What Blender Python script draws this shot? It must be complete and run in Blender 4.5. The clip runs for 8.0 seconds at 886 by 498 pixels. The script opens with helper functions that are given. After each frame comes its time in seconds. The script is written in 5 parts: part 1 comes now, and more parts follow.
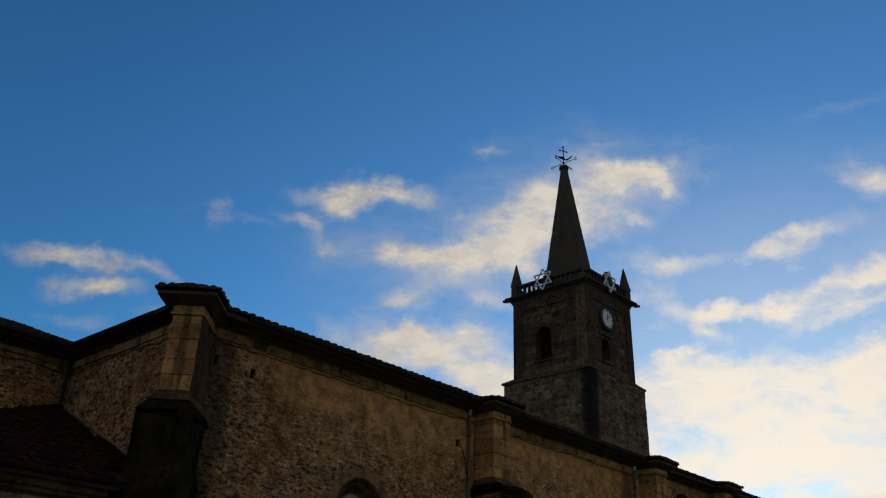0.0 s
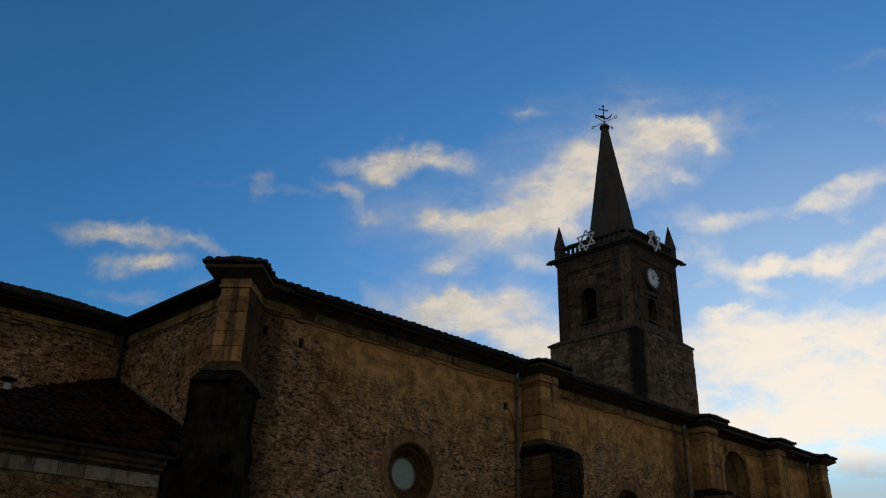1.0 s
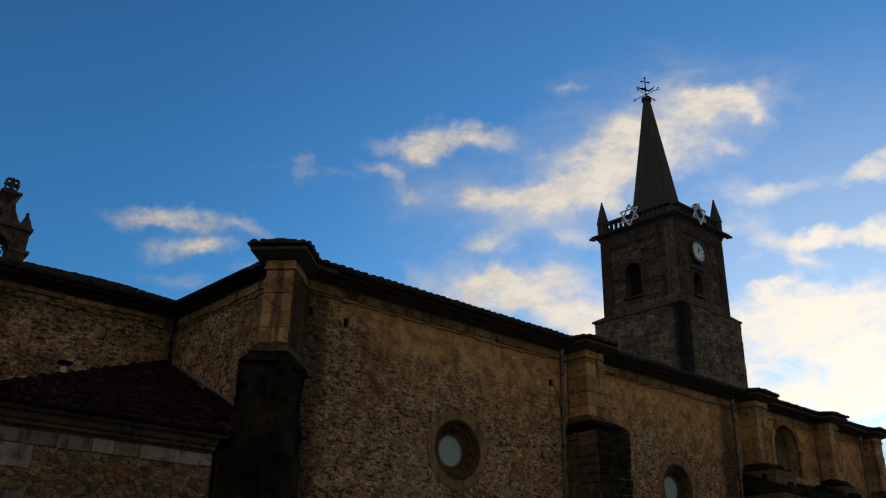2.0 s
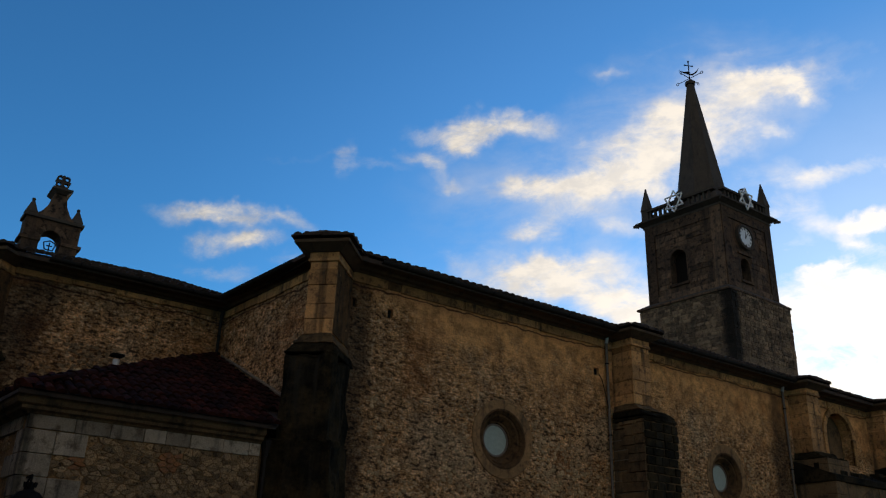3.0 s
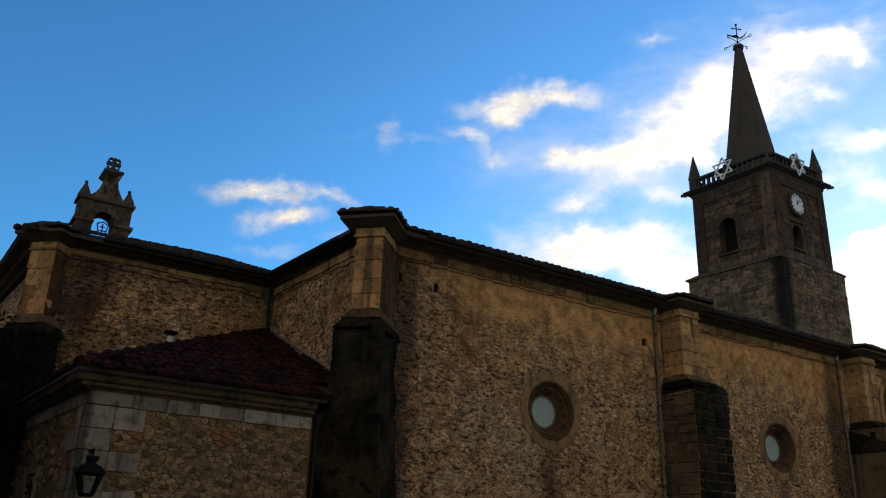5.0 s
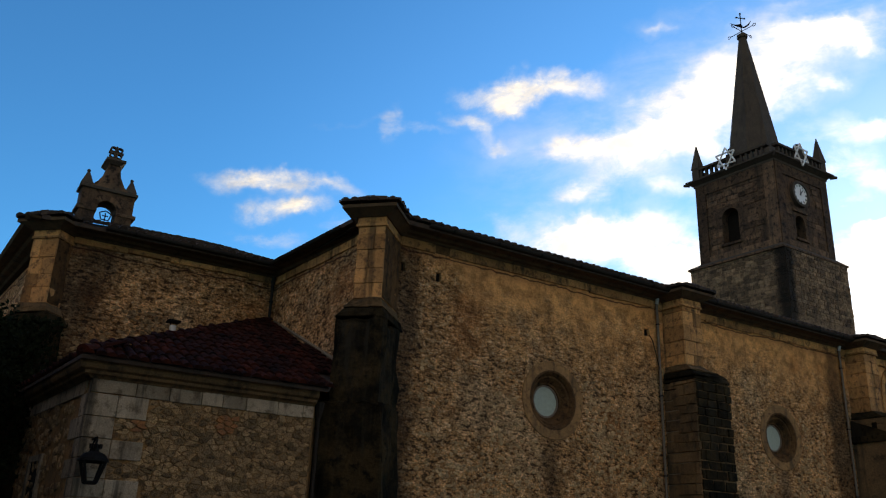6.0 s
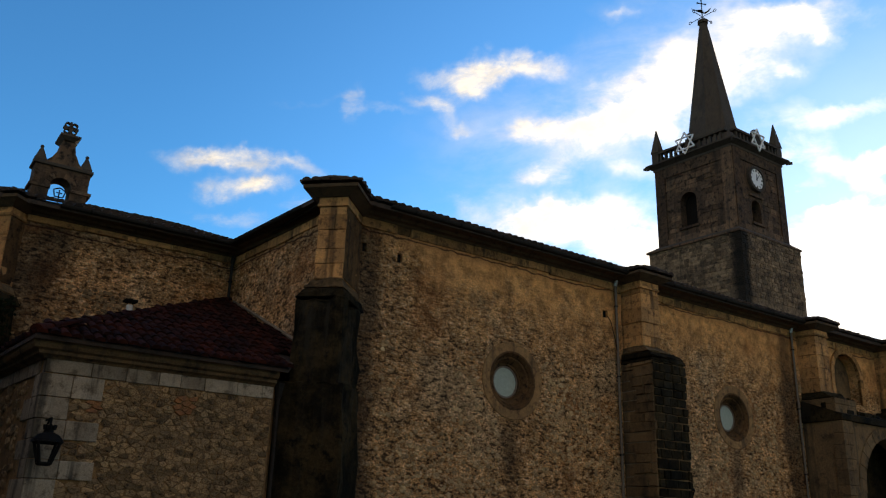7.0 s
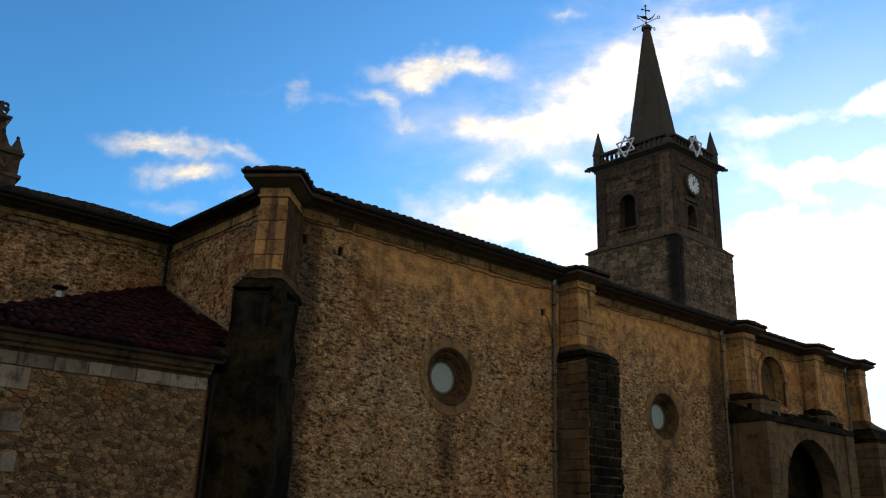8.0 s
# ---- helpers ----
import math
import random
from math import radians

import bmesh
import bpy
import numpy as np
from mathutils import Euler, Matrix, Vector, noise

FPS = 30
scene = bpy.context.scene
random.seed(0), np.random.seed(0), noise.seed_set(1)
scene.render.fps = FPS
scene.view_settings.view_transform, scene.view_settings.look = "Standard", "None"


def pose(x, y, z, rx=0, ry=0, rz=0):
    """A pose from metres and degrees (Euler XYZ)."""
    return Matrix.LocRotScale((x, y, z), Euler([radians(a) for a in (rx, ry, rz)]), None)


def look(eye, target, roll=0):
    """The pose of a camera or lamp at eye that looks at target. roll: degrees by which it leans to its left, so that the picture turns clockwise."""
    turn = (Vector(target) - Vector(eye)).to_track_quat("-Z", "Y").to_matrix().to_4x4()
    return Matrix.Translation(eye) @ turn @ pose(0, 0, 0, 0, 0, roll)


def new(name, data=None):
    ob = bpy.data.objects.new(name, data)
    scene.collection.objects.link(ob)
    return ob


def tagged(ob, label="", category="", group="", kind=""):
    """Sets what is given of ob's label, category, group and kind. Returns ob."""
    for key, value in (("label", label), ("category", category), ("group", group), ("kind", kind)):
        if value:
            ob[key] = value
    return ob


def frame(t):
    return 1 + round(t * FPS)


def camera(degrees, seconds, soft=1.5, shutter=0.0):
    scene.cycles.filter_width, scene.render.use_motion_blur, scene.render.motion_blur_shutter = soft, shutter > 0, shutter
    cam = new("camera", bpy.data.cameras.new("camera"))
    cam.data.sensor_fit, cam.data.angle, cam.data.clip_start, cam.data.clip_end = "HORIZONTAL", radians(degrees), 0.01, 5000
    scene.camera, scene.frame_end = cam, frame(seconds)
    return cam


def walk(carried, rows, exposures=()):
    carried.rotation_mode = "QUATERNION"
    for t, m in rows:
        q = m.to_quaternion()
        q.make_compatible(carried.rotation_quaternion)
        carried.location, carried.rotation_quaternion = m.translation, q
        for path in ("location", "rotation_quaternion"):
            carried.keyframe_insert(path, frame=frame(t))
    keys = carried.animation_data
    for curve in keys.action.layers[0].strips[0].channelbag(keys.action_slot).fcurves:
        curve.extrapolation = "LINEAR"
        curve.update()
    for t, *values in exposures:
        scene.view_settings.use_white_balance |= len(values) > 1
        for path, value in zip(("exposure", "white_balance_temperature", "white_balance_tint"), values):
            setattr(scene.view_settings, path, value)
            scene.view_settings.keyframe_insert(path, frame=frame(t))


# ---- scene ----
cam = camera(56.34, 8.0, soft=1.2)
PATH = [
    (0.0, pose(0, 0, 1.6, 117.449, -1.902, -46.094)),
    (0.5, pose(0, 0, 1.6, 116.362, -1.593, -44.134)),
    (1.0, pose(0, 0, 1.6, 114.955, -1.409, -42.599)),
    (1.5, pose(0, 0, 1.6, 113.971, -1.415, -41.150)),
    (3.0, pose(0, 0, 1.6, 112.588, -1.840, -36.412)),
    (3.5, pose(0, 0, 1.6, 112.103, -2.073, -35.585)),
    (4.0, pose(0, 0, 1.6, 111.910, -1.860, -34.317)),
    (4.5, pose(0, 0, 1.6, 111.213, -1.907, -33.414)),
    (6.0, pose(0, 0, 1.6, 109.928, -2.106, -32.993)),
    (6.5, pose(0, 0, 1.6, 109.372, -2.114, -33.818)),
    (7.0, pose(0, 0, 1.6, 108.705, -1.679, -35.667)),
    (7.5, pose(0, 0, 1.6, 108.711, -1.771, -37.583)),
    (8.0, pose(0, 0, 1.6, 108.514, -1.990, -40.061)),
]
EXPOSURES = [(0.0, 0.20, 7500, 11), (1.5, 0.28, 7500, 11), (3.0, 0.72, 7400, 12), (4.5, 1.10, 7700, 12), (6.0, 1.32, 8000, 12), (8.0, 1.30, 8200, 12)]
walk(cam, PATH, EXPOSURES)

# ---- light: evening sky with broken cloud, the sun low behind the church ----
SUN_AZ, SUN_EL = radians(68), radians(9)


def nodes_of(tree):
    """Small builder for node trees: add(kind, inputs, **settings) returns the node."""
    def add(kind, inputs=None, **settings):
        n = tree.nodes.new(kind)
        for key, value in settings.items():
            setattr(n, key, value)
        for key, value in (inputs or {}).items():
            if isinstance(value, bpy.types.NodeSocket):
                tree.links.new(value, n.inputs[key])
            else:
                n.inputs[key].default_value = value
        return n
    return add


def mathn(add, op, a, b=0.0, c=0.0, clamp=False):
    return add("ShaderNodeMath", {0: a, 1: b, 2: c}, operation=op, use_clamp=clamp).outputs[0]


def mixc(add, fac, a, b, blend="MIX"):
    n = add("ShaderNodeMix", {0: fac, 6: a, 7: b}, data_type="RGBA", blend_type=blend)
    return n.outputs[2]


def ramp01(add, value, lo, hi, to0=0.0, to1=1.0, smooth=True):
    n = add("ShaderNodeMapRange", {0: value, 1: lo, 2: hi, 3: to0, 4: to1},
            interpolation_type="SMOOTHSTEP" if smooth else "LINEAR")
    return n.outputs[0]


# cloud banks on a far plane that faces north-east and up, in thousandths of its distance: across, up, half length, half height, slant, density
CLOUD_PLANE = pose(0, 0, 0, 117.45, -1.9, -46.1).to_3x3()
LEFT_WISPS = [
    (-482, 2, 50, 14, -2, 0.80), (-428, -8, 45, 11, -13, 0.60), (-363, -22, 53, 12, -18, 0.70), (-443, -40, 48, 17, 0, 0.85), (-395, -45, 39, 11, -10, 0.75), (-445, -84, 61, 11, -10, 0.55),
    (-351, -73, 29, 8, 7, 0.40), (-263, 48, 25, 15, -86, 0.50), (-284, 63, 28, 6, -2, 0.28), (-223, 32, 39, 6, -11, 0.32), (-349, 57, 44, 5, 1, 0.18), (-168, 38, 32, 10, -10, 0.55),
    (-147, 17, 23, 11, -41, 0.45), (-139, 4, 27, 8, 3, 0.40),
]
HIGH_BAND = [
    (-132, 64, 49, 15, -6, 0.95), (-120, 48, 27, 11, -10, 0.85), (-63, 67, 55, 16, -5, 1.00), (-49, -5, 52, 13, 2, 0.85), (18, -7, 76, 25, 1, 1.05), (88, 18, 70, 33, 16, 1.05),
    (113, 63, 53, 18, 4, 0.95), (151, 45, 66, 33, 18, 0.90), (199, 92, 53, 25, -9, 0.95), (252, 95, 53, 14, -1, 0.95), (262, 79, 23, 10, -16, 0.85), (187, 19, 41, 23, 29, 0.60),
    (38, 41, 49, 15, 8, 0.50), (86, -20, 38, 16, -17, 0.90), (234, 40, 13, 8, -7, 0.60),
]
LOW_BAND = [
    (-18, -48, 44, 14, 15, 0.65), (55, -55, 42, 14, -14, 0.75), (-37, -65, 36, 11, -14, 0.55), (-95, -106, 51, 14, -4, 0.50), (-10, -100, 68, 13, -2, 0.85), (-56, -123, 59, 20, -1, 0.90),
    (25, -130, 90, 30, -13, 1.05), (50, -164, 50, 20, -12, 0.95), (-159, -82, 18, 10, -5, 0.42), (59, 117, 15, 6, -4, 0.50), (100, 135, 28, 6, 11, 0.34), (193, 126, 22, 5, 9, 0.36),
    (140, 122, 15, 5, 0, 0.30), (458, 167, 40, 4, 19, 0.30), (-98, -75, 77, 16, 26, 0.34),
]
RIGHT_STREAKS = [
    (271, -16, 50, 12, 8, 0.90), (250, -58, 51, 23, 9, 0.68), (320, -78, 49, 16, 9, 0.95), (381, -72, 52, 13, 1, 0.95), (485, -44, 90, 15, 18, 1.00), (487, -75, 85, 12, 14, 0.90),
    (643, -3, 126, 38, 16, 0.95), (381, 2, 57, 16, 13, 0.62), (448, 16, 62, 16, 13, 0.68), (434, -20, 29, 15, -6, 0.50), (499, 88, 51, 14, -7, 0.50), (512, 74, 37, 14, 5, 0.42),
    (615, 86, 96, 31, 9, 0.50), (252, -108, 28, 8, 6, 0.50), (328, -102, 28, 8, -2, 0.70),
]
SUN_BANK = [
    (291, -127, 32, 8, 2, 0.80), (301, -147, 111, 29, 7, 1.00), (359, -195, 189, 58, 8, 1.05), (544, -143, 140, 40, 16, 1.10), (472, -242, 213, 45, 6, 0.95), (520, -298, 328, 51, 4, 0.90),
    (762, -102, 209, 68, 14, 0.90), (154, -225, 122, 44, -15, 0.70), (728, -296, 206, 34, 6, 0.70),
]


def make_sky():
    world = bpy.data.worlds.new("evening_sky")
    world.use_nodes = True
    scene.world = world
    tree = world.node_tree
    tree.nodes.clear()
    add = nodes_of(tree)
    sky = add("ShaderNodeTexSky", sky_type="NISHITA", sun_disc=False, sun_elevation=SUN_EL, sun_rotation=SUN_AZ,
              altitude=100.0, air_density=1.0, dust_density=0.15, ozone_density=3.0)
    co = add("ShaderNodeTexCoord").outputs["Generated"]
    sep = add("ShaderNodeSeparateXYZ", {0: co})
    right, top, back = CLOUD_PLANE.col
    along = lambda axis: add("ShaderNodeVectorMath", {0: co, 1: tuple(axis)}, operation="DOT_PRODUCT").outputs["Value"]
    depth = mathn(add, "MULTIPLY", along(back), -1.0)
    far = mathn(add, "MAXIMUM", depth, 0.2)
    u = mathn(add, "DIVIDE", along(right), far)
    v = mathn(add, "DIVIDE", along(top), far)
    uv = add("ShaderNodeCombineXYZ", {0: u, 1: v, 2: 0.0}).outputs[0]
    # ragged edges: the position is pushed about by noise before the banks are read
    p = uv
    for size, amount in ((9.0, 0.055), (30.0, 0.024), (90.0, 0.008)):
        warp = add("ShaderNodeTexNoise", {"Vector": uv, "Scale": size, "Detail": 3.0, "Roughness": 0.6})
        off = add("ShaderNodeVectorMath", {0: warp.outputs["Color"], 1: (0.5, 0.5, 0.5)}, operation="SUBTRACT").outputs[0]
        off = add("ShaderNodeVectorMath", {0: off, 1: (amount * 1.4, amount, 0.0)}, operation="MULTIPLY").outputs[0]
        p = add("ShaderNodeVectorMath", {0: p, 1: off}, operation="ADD").outputs[0]
    total = veil = None
    fewer = len(LEFT_WISPS)
    for k, (cu, cv, su, sv, slant, dens) in enumerate(LEFT_WISPS + HIGH_BAND + LOW_BAND + RIGHT_STREAKS + SUN_BANK):
        m = add("ShaderNodeMapping", {"Vector": p, "Location": (cu / 1000, cv / 1000, 0), "Rotation": (0, 0, radians(slant)), "Scale": (su / 1000, sv / 1000, 1)},
                vector_type="TEXTURE")
        r = add("ShaderNodeVectorMath", {0: m.outputs[0]}, operation="LENGTH").outputs["Value"]
        g = ramp01(add, r, 1.75, 0.0, 0.0, dens * (0.95 if k < fewer + 3 else 0.85))
        total = g if total is None else mathn(add, "ADD", total, g)
        if k < fewer + 3:
            continue
        halo = ramp01(add, r, 3.4, 0.8, 0.0, dens * 0.36)
        veil = halo if veil is None else mathn(add, "MAXIMUM", veil, halo)
    total = mathn(add, "MULTIPLY", mathn(add, "MINIMUM", total, 1.2), ramp01(add, depth, 0.35, 0.6))
    ahead = ramp01(add, depth, 0.15, 0.5)
    drawn = add("ShaderNodeMapping", {"Vector": uv, "Rotation": (0, 0, radians(-14)), "Scale": (1.0, 1.9, 1.0)}).outputs[0]
    fine = add("ShaderNodeTexNoise", {"Vector": drawn, "Scale": 15.0, "Detail": 12.0, "Roughness": 0.68, "Distortion": 0.3}).outputs["Fac"]
    wide = add("ShaderNodeTexNoise", {"Vector": co, "Scale": 2.6, "Detail": 6.0, "Roughness": 0.6}).outputs["Fac"]
    # cloud behind and beside the viewpoint, unseen, added to light the walls
    unseen_cloud = mathn(add, "MULTIPLY", ramp01(add, wide, 0.36, 0.62), 0.85)
    unseen_cloud = mathn(add, "MULTIPLY", unseen_cloud, mathn(add, "SUBTRACT", 1.0, ahead))
    body = mathn(add, "MULTIPLY_ADD", mathn(add, "SUBTRACT", fine, 0.5), mathn(add, "MULTIPLY_ADD", total, 2.3, 0.25), total)
    cover = mathn(add, "MULTIPLY", ramp01(add, body, 0.05, 1.30), 0.96)
    wisp = add("ShaderNodeTexNoise", {"Vector": drawn, "Scale": 6.0, "Detail": 9.0, "Roughness": 0.62, "Distortion": 0.4}).outputs["Fac"]
    thin = mathn(add, "MULTIPLY", mathn(add, "MULTIPLY", veil, ramp01(add, wisp, 0.32, 0.68, 0.15, 1.0)), ramp01(add, depth, 0.35, 0.6))
    cover = mathn(add, "ADD", cover, mathn(add, "MULTIPLY", thin, mathn(add, "SUBTRACT", 1.0, cover)))
    cover = mathn(add, "MAXIMUM", cover, unseen_cloud)
    sun = Vector((math.sin(SUN_AZ) * math.cos(SUN_EL), math.cos(SUN_AZ) * math.cos(SUN_EL), math.sin(SUN_EL)))
    near = add("ShaderNodeVectorMath", {0: co, 1: sun}, operation="DOT_PRODUCT").outputs["Value"]
    mist = ramp01(add, near, 0.88, 1.0, 0.0, 0.30)
    cover = mathn(add, "MAXIMUM", cover, mathn(add, "MULTIPLY", mist, ahead))
    low = mathn(add, "MULTIPLY", ramp01(add, sep.outputs[2], 0.20, 0.14, 0.0, 0.75), ahead)
    cover = mathn(add, "MAXIMUM", cover, low)
    cover = mathn(add, "MULTIPLY", cover, ramp01(add, sep.outputs[2], -0.02, 0.05))
    # glare of the veiled sun
    glare = mathn(add, "POWER", mathn(add, "MAXIMUM", near, 0.0), 9.0)
    thick = ramp01(add, body, 0.55, 1.35)
    lit = mixc(add, thick, (0.72, 0.77, 0.84, 1), (1.0, 0.975, 0.92, 1))
    folds = add("ShaderNodeTexNoise", {"Vector": drawn, "Scale": 26.0, "Detail": 7.0, "Roughness": 0.6}).outputs["Fac"]
    lit = mixc(add, ramp01(add, folds, 0.42, 0.64, 0.0, 0.85), lit, (0.58, 0.62, 0.68, 1))
    lit = mixc(add, glare, lit, (1.80, 1.76, 1.68, 1))
    lit = mixc(add, ramp01(add, sep.outputs[2], 0.190, 0.155, 0.0, 0.75), lit, (0.40, 0.45, 0.56, 1))
    # warm tone of that unseen cloud, chosen for the light on the walls
    lit = mixc(add, mathn(add, "SUBTRACT", 1.0, ahead), lit, (0.75, 0.59, 0.40, 1))
    base = mixc(add, 1.0, sky.outputs[0], (SKY_GAIN[0], SKY_GAIN[1], SKY_GAIN[2], 1), "MULTIPLY")
    # the clear sky brightens towards the sun
    aureole = {i: ramp01(add, near, 0.55, 1.0, 1.0, k) for i, k in enumerate((1.9, 1.32, 1.25))}
    base = mixc(add, 1.0, base, add("ShaderNodeCombineColor", aureole).outputs[0], "MULTIPLY")
    cloud = mixc(add, 1.0, lit, (CLOUD_GAIN, CLOUD_GAIN, CLOUD_GAIN, 1), "MULTIPLY")
    colour = mixc(add, cover, base, cloud)
    bg = add("ShaderNodeBackground", {0: colour, 1: 0.10})
    out = add("ShaderNodeOutputWorld", {0: bg.outputs[0]})
    return world


SKY_GAIN, CLOUD_GAIN = (0.265, 0.86, 1.30), 4.4
make_sky()
sun_lamp = new("sun", bpy.data.lights.new("sun", "SUN"))
sun_lamp.data.energy, sun_lamp.data.angle, sun_lamp.data.color = 1.0, radians(6), (1.0, 0.9, 0.76)
sun_lamp.matrix_world = look((60, 25, 12), (60 - math.sin(SUN_AZ) * 10, 25 - math.cos(SUN_AZ) * 10, 12 - math.tan(SUN_EL) * 10))

# ---- materials ----
def stone_like(name, tones, scale=1.0, bump=0.4, rough=0.9, pits=0.5, streaks=0.0, vary=0.0, grain=30.0, spec=0.2, stain=None):
    """A mineral surface: two broad tones, a third in patches, fine grain, pits and downward streaks."""
    m = bpy.data.materials.new(name)
    m.use_nodes = True
    tree = m.node_tree
    add = nodes_of(tree)
    bsdf = tree.nodes["Principled BSDF"]
    pos = add("ShaderNodeNewGeometry").outputs["Position"]
    a, b, c = [(*t, 1) for t in tones]
    broad = add("ShaderNodeTexNoise", {"Vector": pos, "Scale": 0.9 * scale, "Detail": 5.0, "Roughness": 0.65}).outputs["Fac"]
    patch = add("ShaderNodeTexNoise", {"Vector": pos, "Scale": 3.3 * scale, "Detail": 6.0, "Roughness": 0.7}).outputs["Fac"]
    fine = add("ShaderNodeTexNoise", {"Vector": pos, "Scale": grain * scale, "Detail": 4.0, "Roughness": 0.7}).outputs["Fac"]
    col = mixc(add, ramp01(add, broad, 0.35, 0.65), a, b)
    col = mixc(add, mathn(add, "MULTIPLY", ramp01(add, patch, 0.48, 0.68), pits + 0.3, clamp=True), col, c)
    col = mixc(add, 1.0, col, add("ShaderNodeCombineColor", {i: ramp01(add, fine, 0.25, 0.75, 0.62 * w, 1.3 * w, False) for i, w in enumerate((1.03, 0.97, 0.93))}).outputs[0], "MULTIPLY")
    if streaks:
        squeezed = add("ShaderNodeMapping", {"Vector": pos, "Scale": (3.0, 3.0, 0.22)})
        run = add("ShaderNodeTexNoise", {"Vector": squeezed.outputs[0], "Scale": 1.4, "Detail": 5.0, "Roughness": 0.6}).outputs["Fac"]
        col = mixc(add, mathn(add, "MULTIPLY", ramp01(add, run, 0.5, 0.7), streaks), col, (0.025, 0.022, 0.016, 1))
    if vary:
        rnd = add("ShaderNodeObjectInfo").outputs["Random"]
        isl = add("ShaderNodeNewGeometry").outputs["Random Per Island"]
        both = mathn(add, "FRACT", mathn(add, "ADD", rnd, isl))
        gain = ramp01(add, both, 0.0, 1.0, 1.0 - vary, 1.0 + vary, False)
        col = mixc(add, 1.0, col, add("ShaderNodeCombineColor", {0: gain, 1: gain, 2: gain}).outputs[0], "MULTIPLY")
    if stain:
        # soot washed down beside an upright edge at stain = (x, y, reach)
        sx_, sy_, reach = stain
        flat = add("ShaderNodeVectorMath", {0: pos, 1: (sx_, sy_, 0.0)}, operation="SUBTRACT").outputs[0]
        flat = add("ShaderNodeVectorMath", {0: flat, 1: (1.0, 1.0, 0.0)}, operation="MULTIPLY").outputs[0]
        away = add("ShaderNodeVectorMath", {0: flat}, operation="LENGTH").outputs["Value"]
        away = mathn(add, "ADD", away, mathn(add, "MULTIPLY_ADD", patch, reach * 1.6, -reach * 0.8))
        col = mixc(add, ramp01(add, away, reach * 1.15, reach * 0.55, 0.0, 0.93), col, (0.010, 0.009, 0.007, 1))
    tree.links.new(col, bsdf.inputs["Base Color"])
    bsdf.inputs["Roughness"].default_value = rough
    bsdf.inputs["Specular IOR Level"].default_value = spec
    height = mathn(add, "MULTIPLY_ADD", patch, 1.2, mathn(add, "MULTIPLY", fine, 0.6))
    bm = add("ShaderNodeBump", {"Height": height, "Strength": bump, "Distance": 0.05})
    tree.links.new(bm.outputs[0], bsdf.inputs["Normal"])
    return m


def worn_plaster(name, smooth_at=3.12, bare_at=2.42):
    """Ochre lime plaster, smooth near the eaves, worn back to rubble with dark pits below, their shade put into the
    colour.
    """
    m = bpy.data.materials.new(name)
    m.use_nodes = True
    tree = m.node_tree
    add = nodes_of(tree)
    bsdf = tree.nodes["Principled BSDF"]
    pos = add("ShaderNodeNewGeometry").outputs["Position"]
    sep = add("ShaderNodeSeparateXYZ", {0: pos})
    broad = add("ShaderNodeTexNoise", {"Vector": pos, "Scale": 0.55, "Detail": 5.0, "Roughness": 0.6}).outputs["Fac"]
    mid = add("ShaderNodeTexNoise", {"Vector": pos, "Scale": 2.6, "Detail": 6.0, "Roughness": 0.72}).outputs["Fac"]
    long = add("ShaderNodeMapping", {"Vector": pos, "Scale": (0.9, 0.9, 1.9)}).outputs[0]
    pit = add("ShaderNodeTexNoise", {"Vector": long, "Scale": 7.4, "Detail": 5.0, "Roughness": 0.66, "Distortion": 0.3}).outputs["Fac"]
    fine = add("ShaderNodeTexNoise", {"Vector": pos, "Scale": 19.0, "Detail": 4.0, "Roughness": 0.75}).outputs["Fac"]
    warp = add("ShaderNodeTexNoise", {"Vector": pos, "Scale": 4.0, "Detail": 3.0})
    wp = add("ShaderNodeVectorMath", {0: pos, 1: add("ShaderNodeVectorMath", {0: warp.outputs["Color"], 1: (0.35, 0.35, 0.35)}, operation="MULTIPLY").outputs[0]}, operation="ADD").outputs[0]
    flat = add("ShaderNodeMapping", {"Vector": wp, "Scale": (1.0, 1.0, 1.6)})
    tone = add("ShaderNodeTexVoronoi", {"Vector": flat.outputs[0], "Scale": 5.5}, feature="F1").outputs["Color"]
    ochre = mixc(add, ramp01(add, broad, 0.35, 0.65), (0.60, 0.315, 0.115, 1), (0.47, 0.25, 0.10, 1))
    ochre = mixc(add, mathn(add, "MULTIPLY", ramp01(add, mid, 0.55, 0.72), 0.6), ochre, (0.46, 0.31, 0.155, 1))
    tonev = add("ShaderNodeSeparateColor", {0: tone}).outputs[0]
    stones = mixc(add, tonev, (0.37, 0.205, 0.085, 1), (0.60, 0.37, 0.18, 1))
    stones = mixc(add, mathn(add, "MULTIPLY", ramp01(add, broad, 0.50, 0.36), 0.6), stones, (0.50, 0.40, 0.26, 1))
    # the smooth coat fails sooner beside the corner
    corner = ramp01(add, sep.outputs[0], 11.6, 8.6, 0.0, -0.42)
    bare_edge = mathn(add, "ADD", corner, mathn(add, "MULTIPLY_ADD", sep.outputs[2], 0.30, mathn(add, "MULTIPLY_ADD", broad, 1.0, mathn(add, "MULTIPLY", mid, 0.6))))
    bare = ramp01(add, bare_edge, smooth_at, bare_at)
    col = mixc(add, mathn(add, "MULTIPLY", bare, 0.8), ochre, stones)
    # clumps: low on the wall the pits gather into larger hollows
    clump = add("ShaderNodeTexNoise", {"Vector": long, "Scale": 2.1, "Detail": 5.0, "Roughness": 0.62, "Distortion": 0.5}).outputs["Fac"]
    pit = mathn(add, "MULTIPLY_ADD", mathn(add, "SUBTRACT", clump, 0.5), ramp01(add, sep.outputs[2], 5.2, 2.6, 0.10, 0.40), pit)
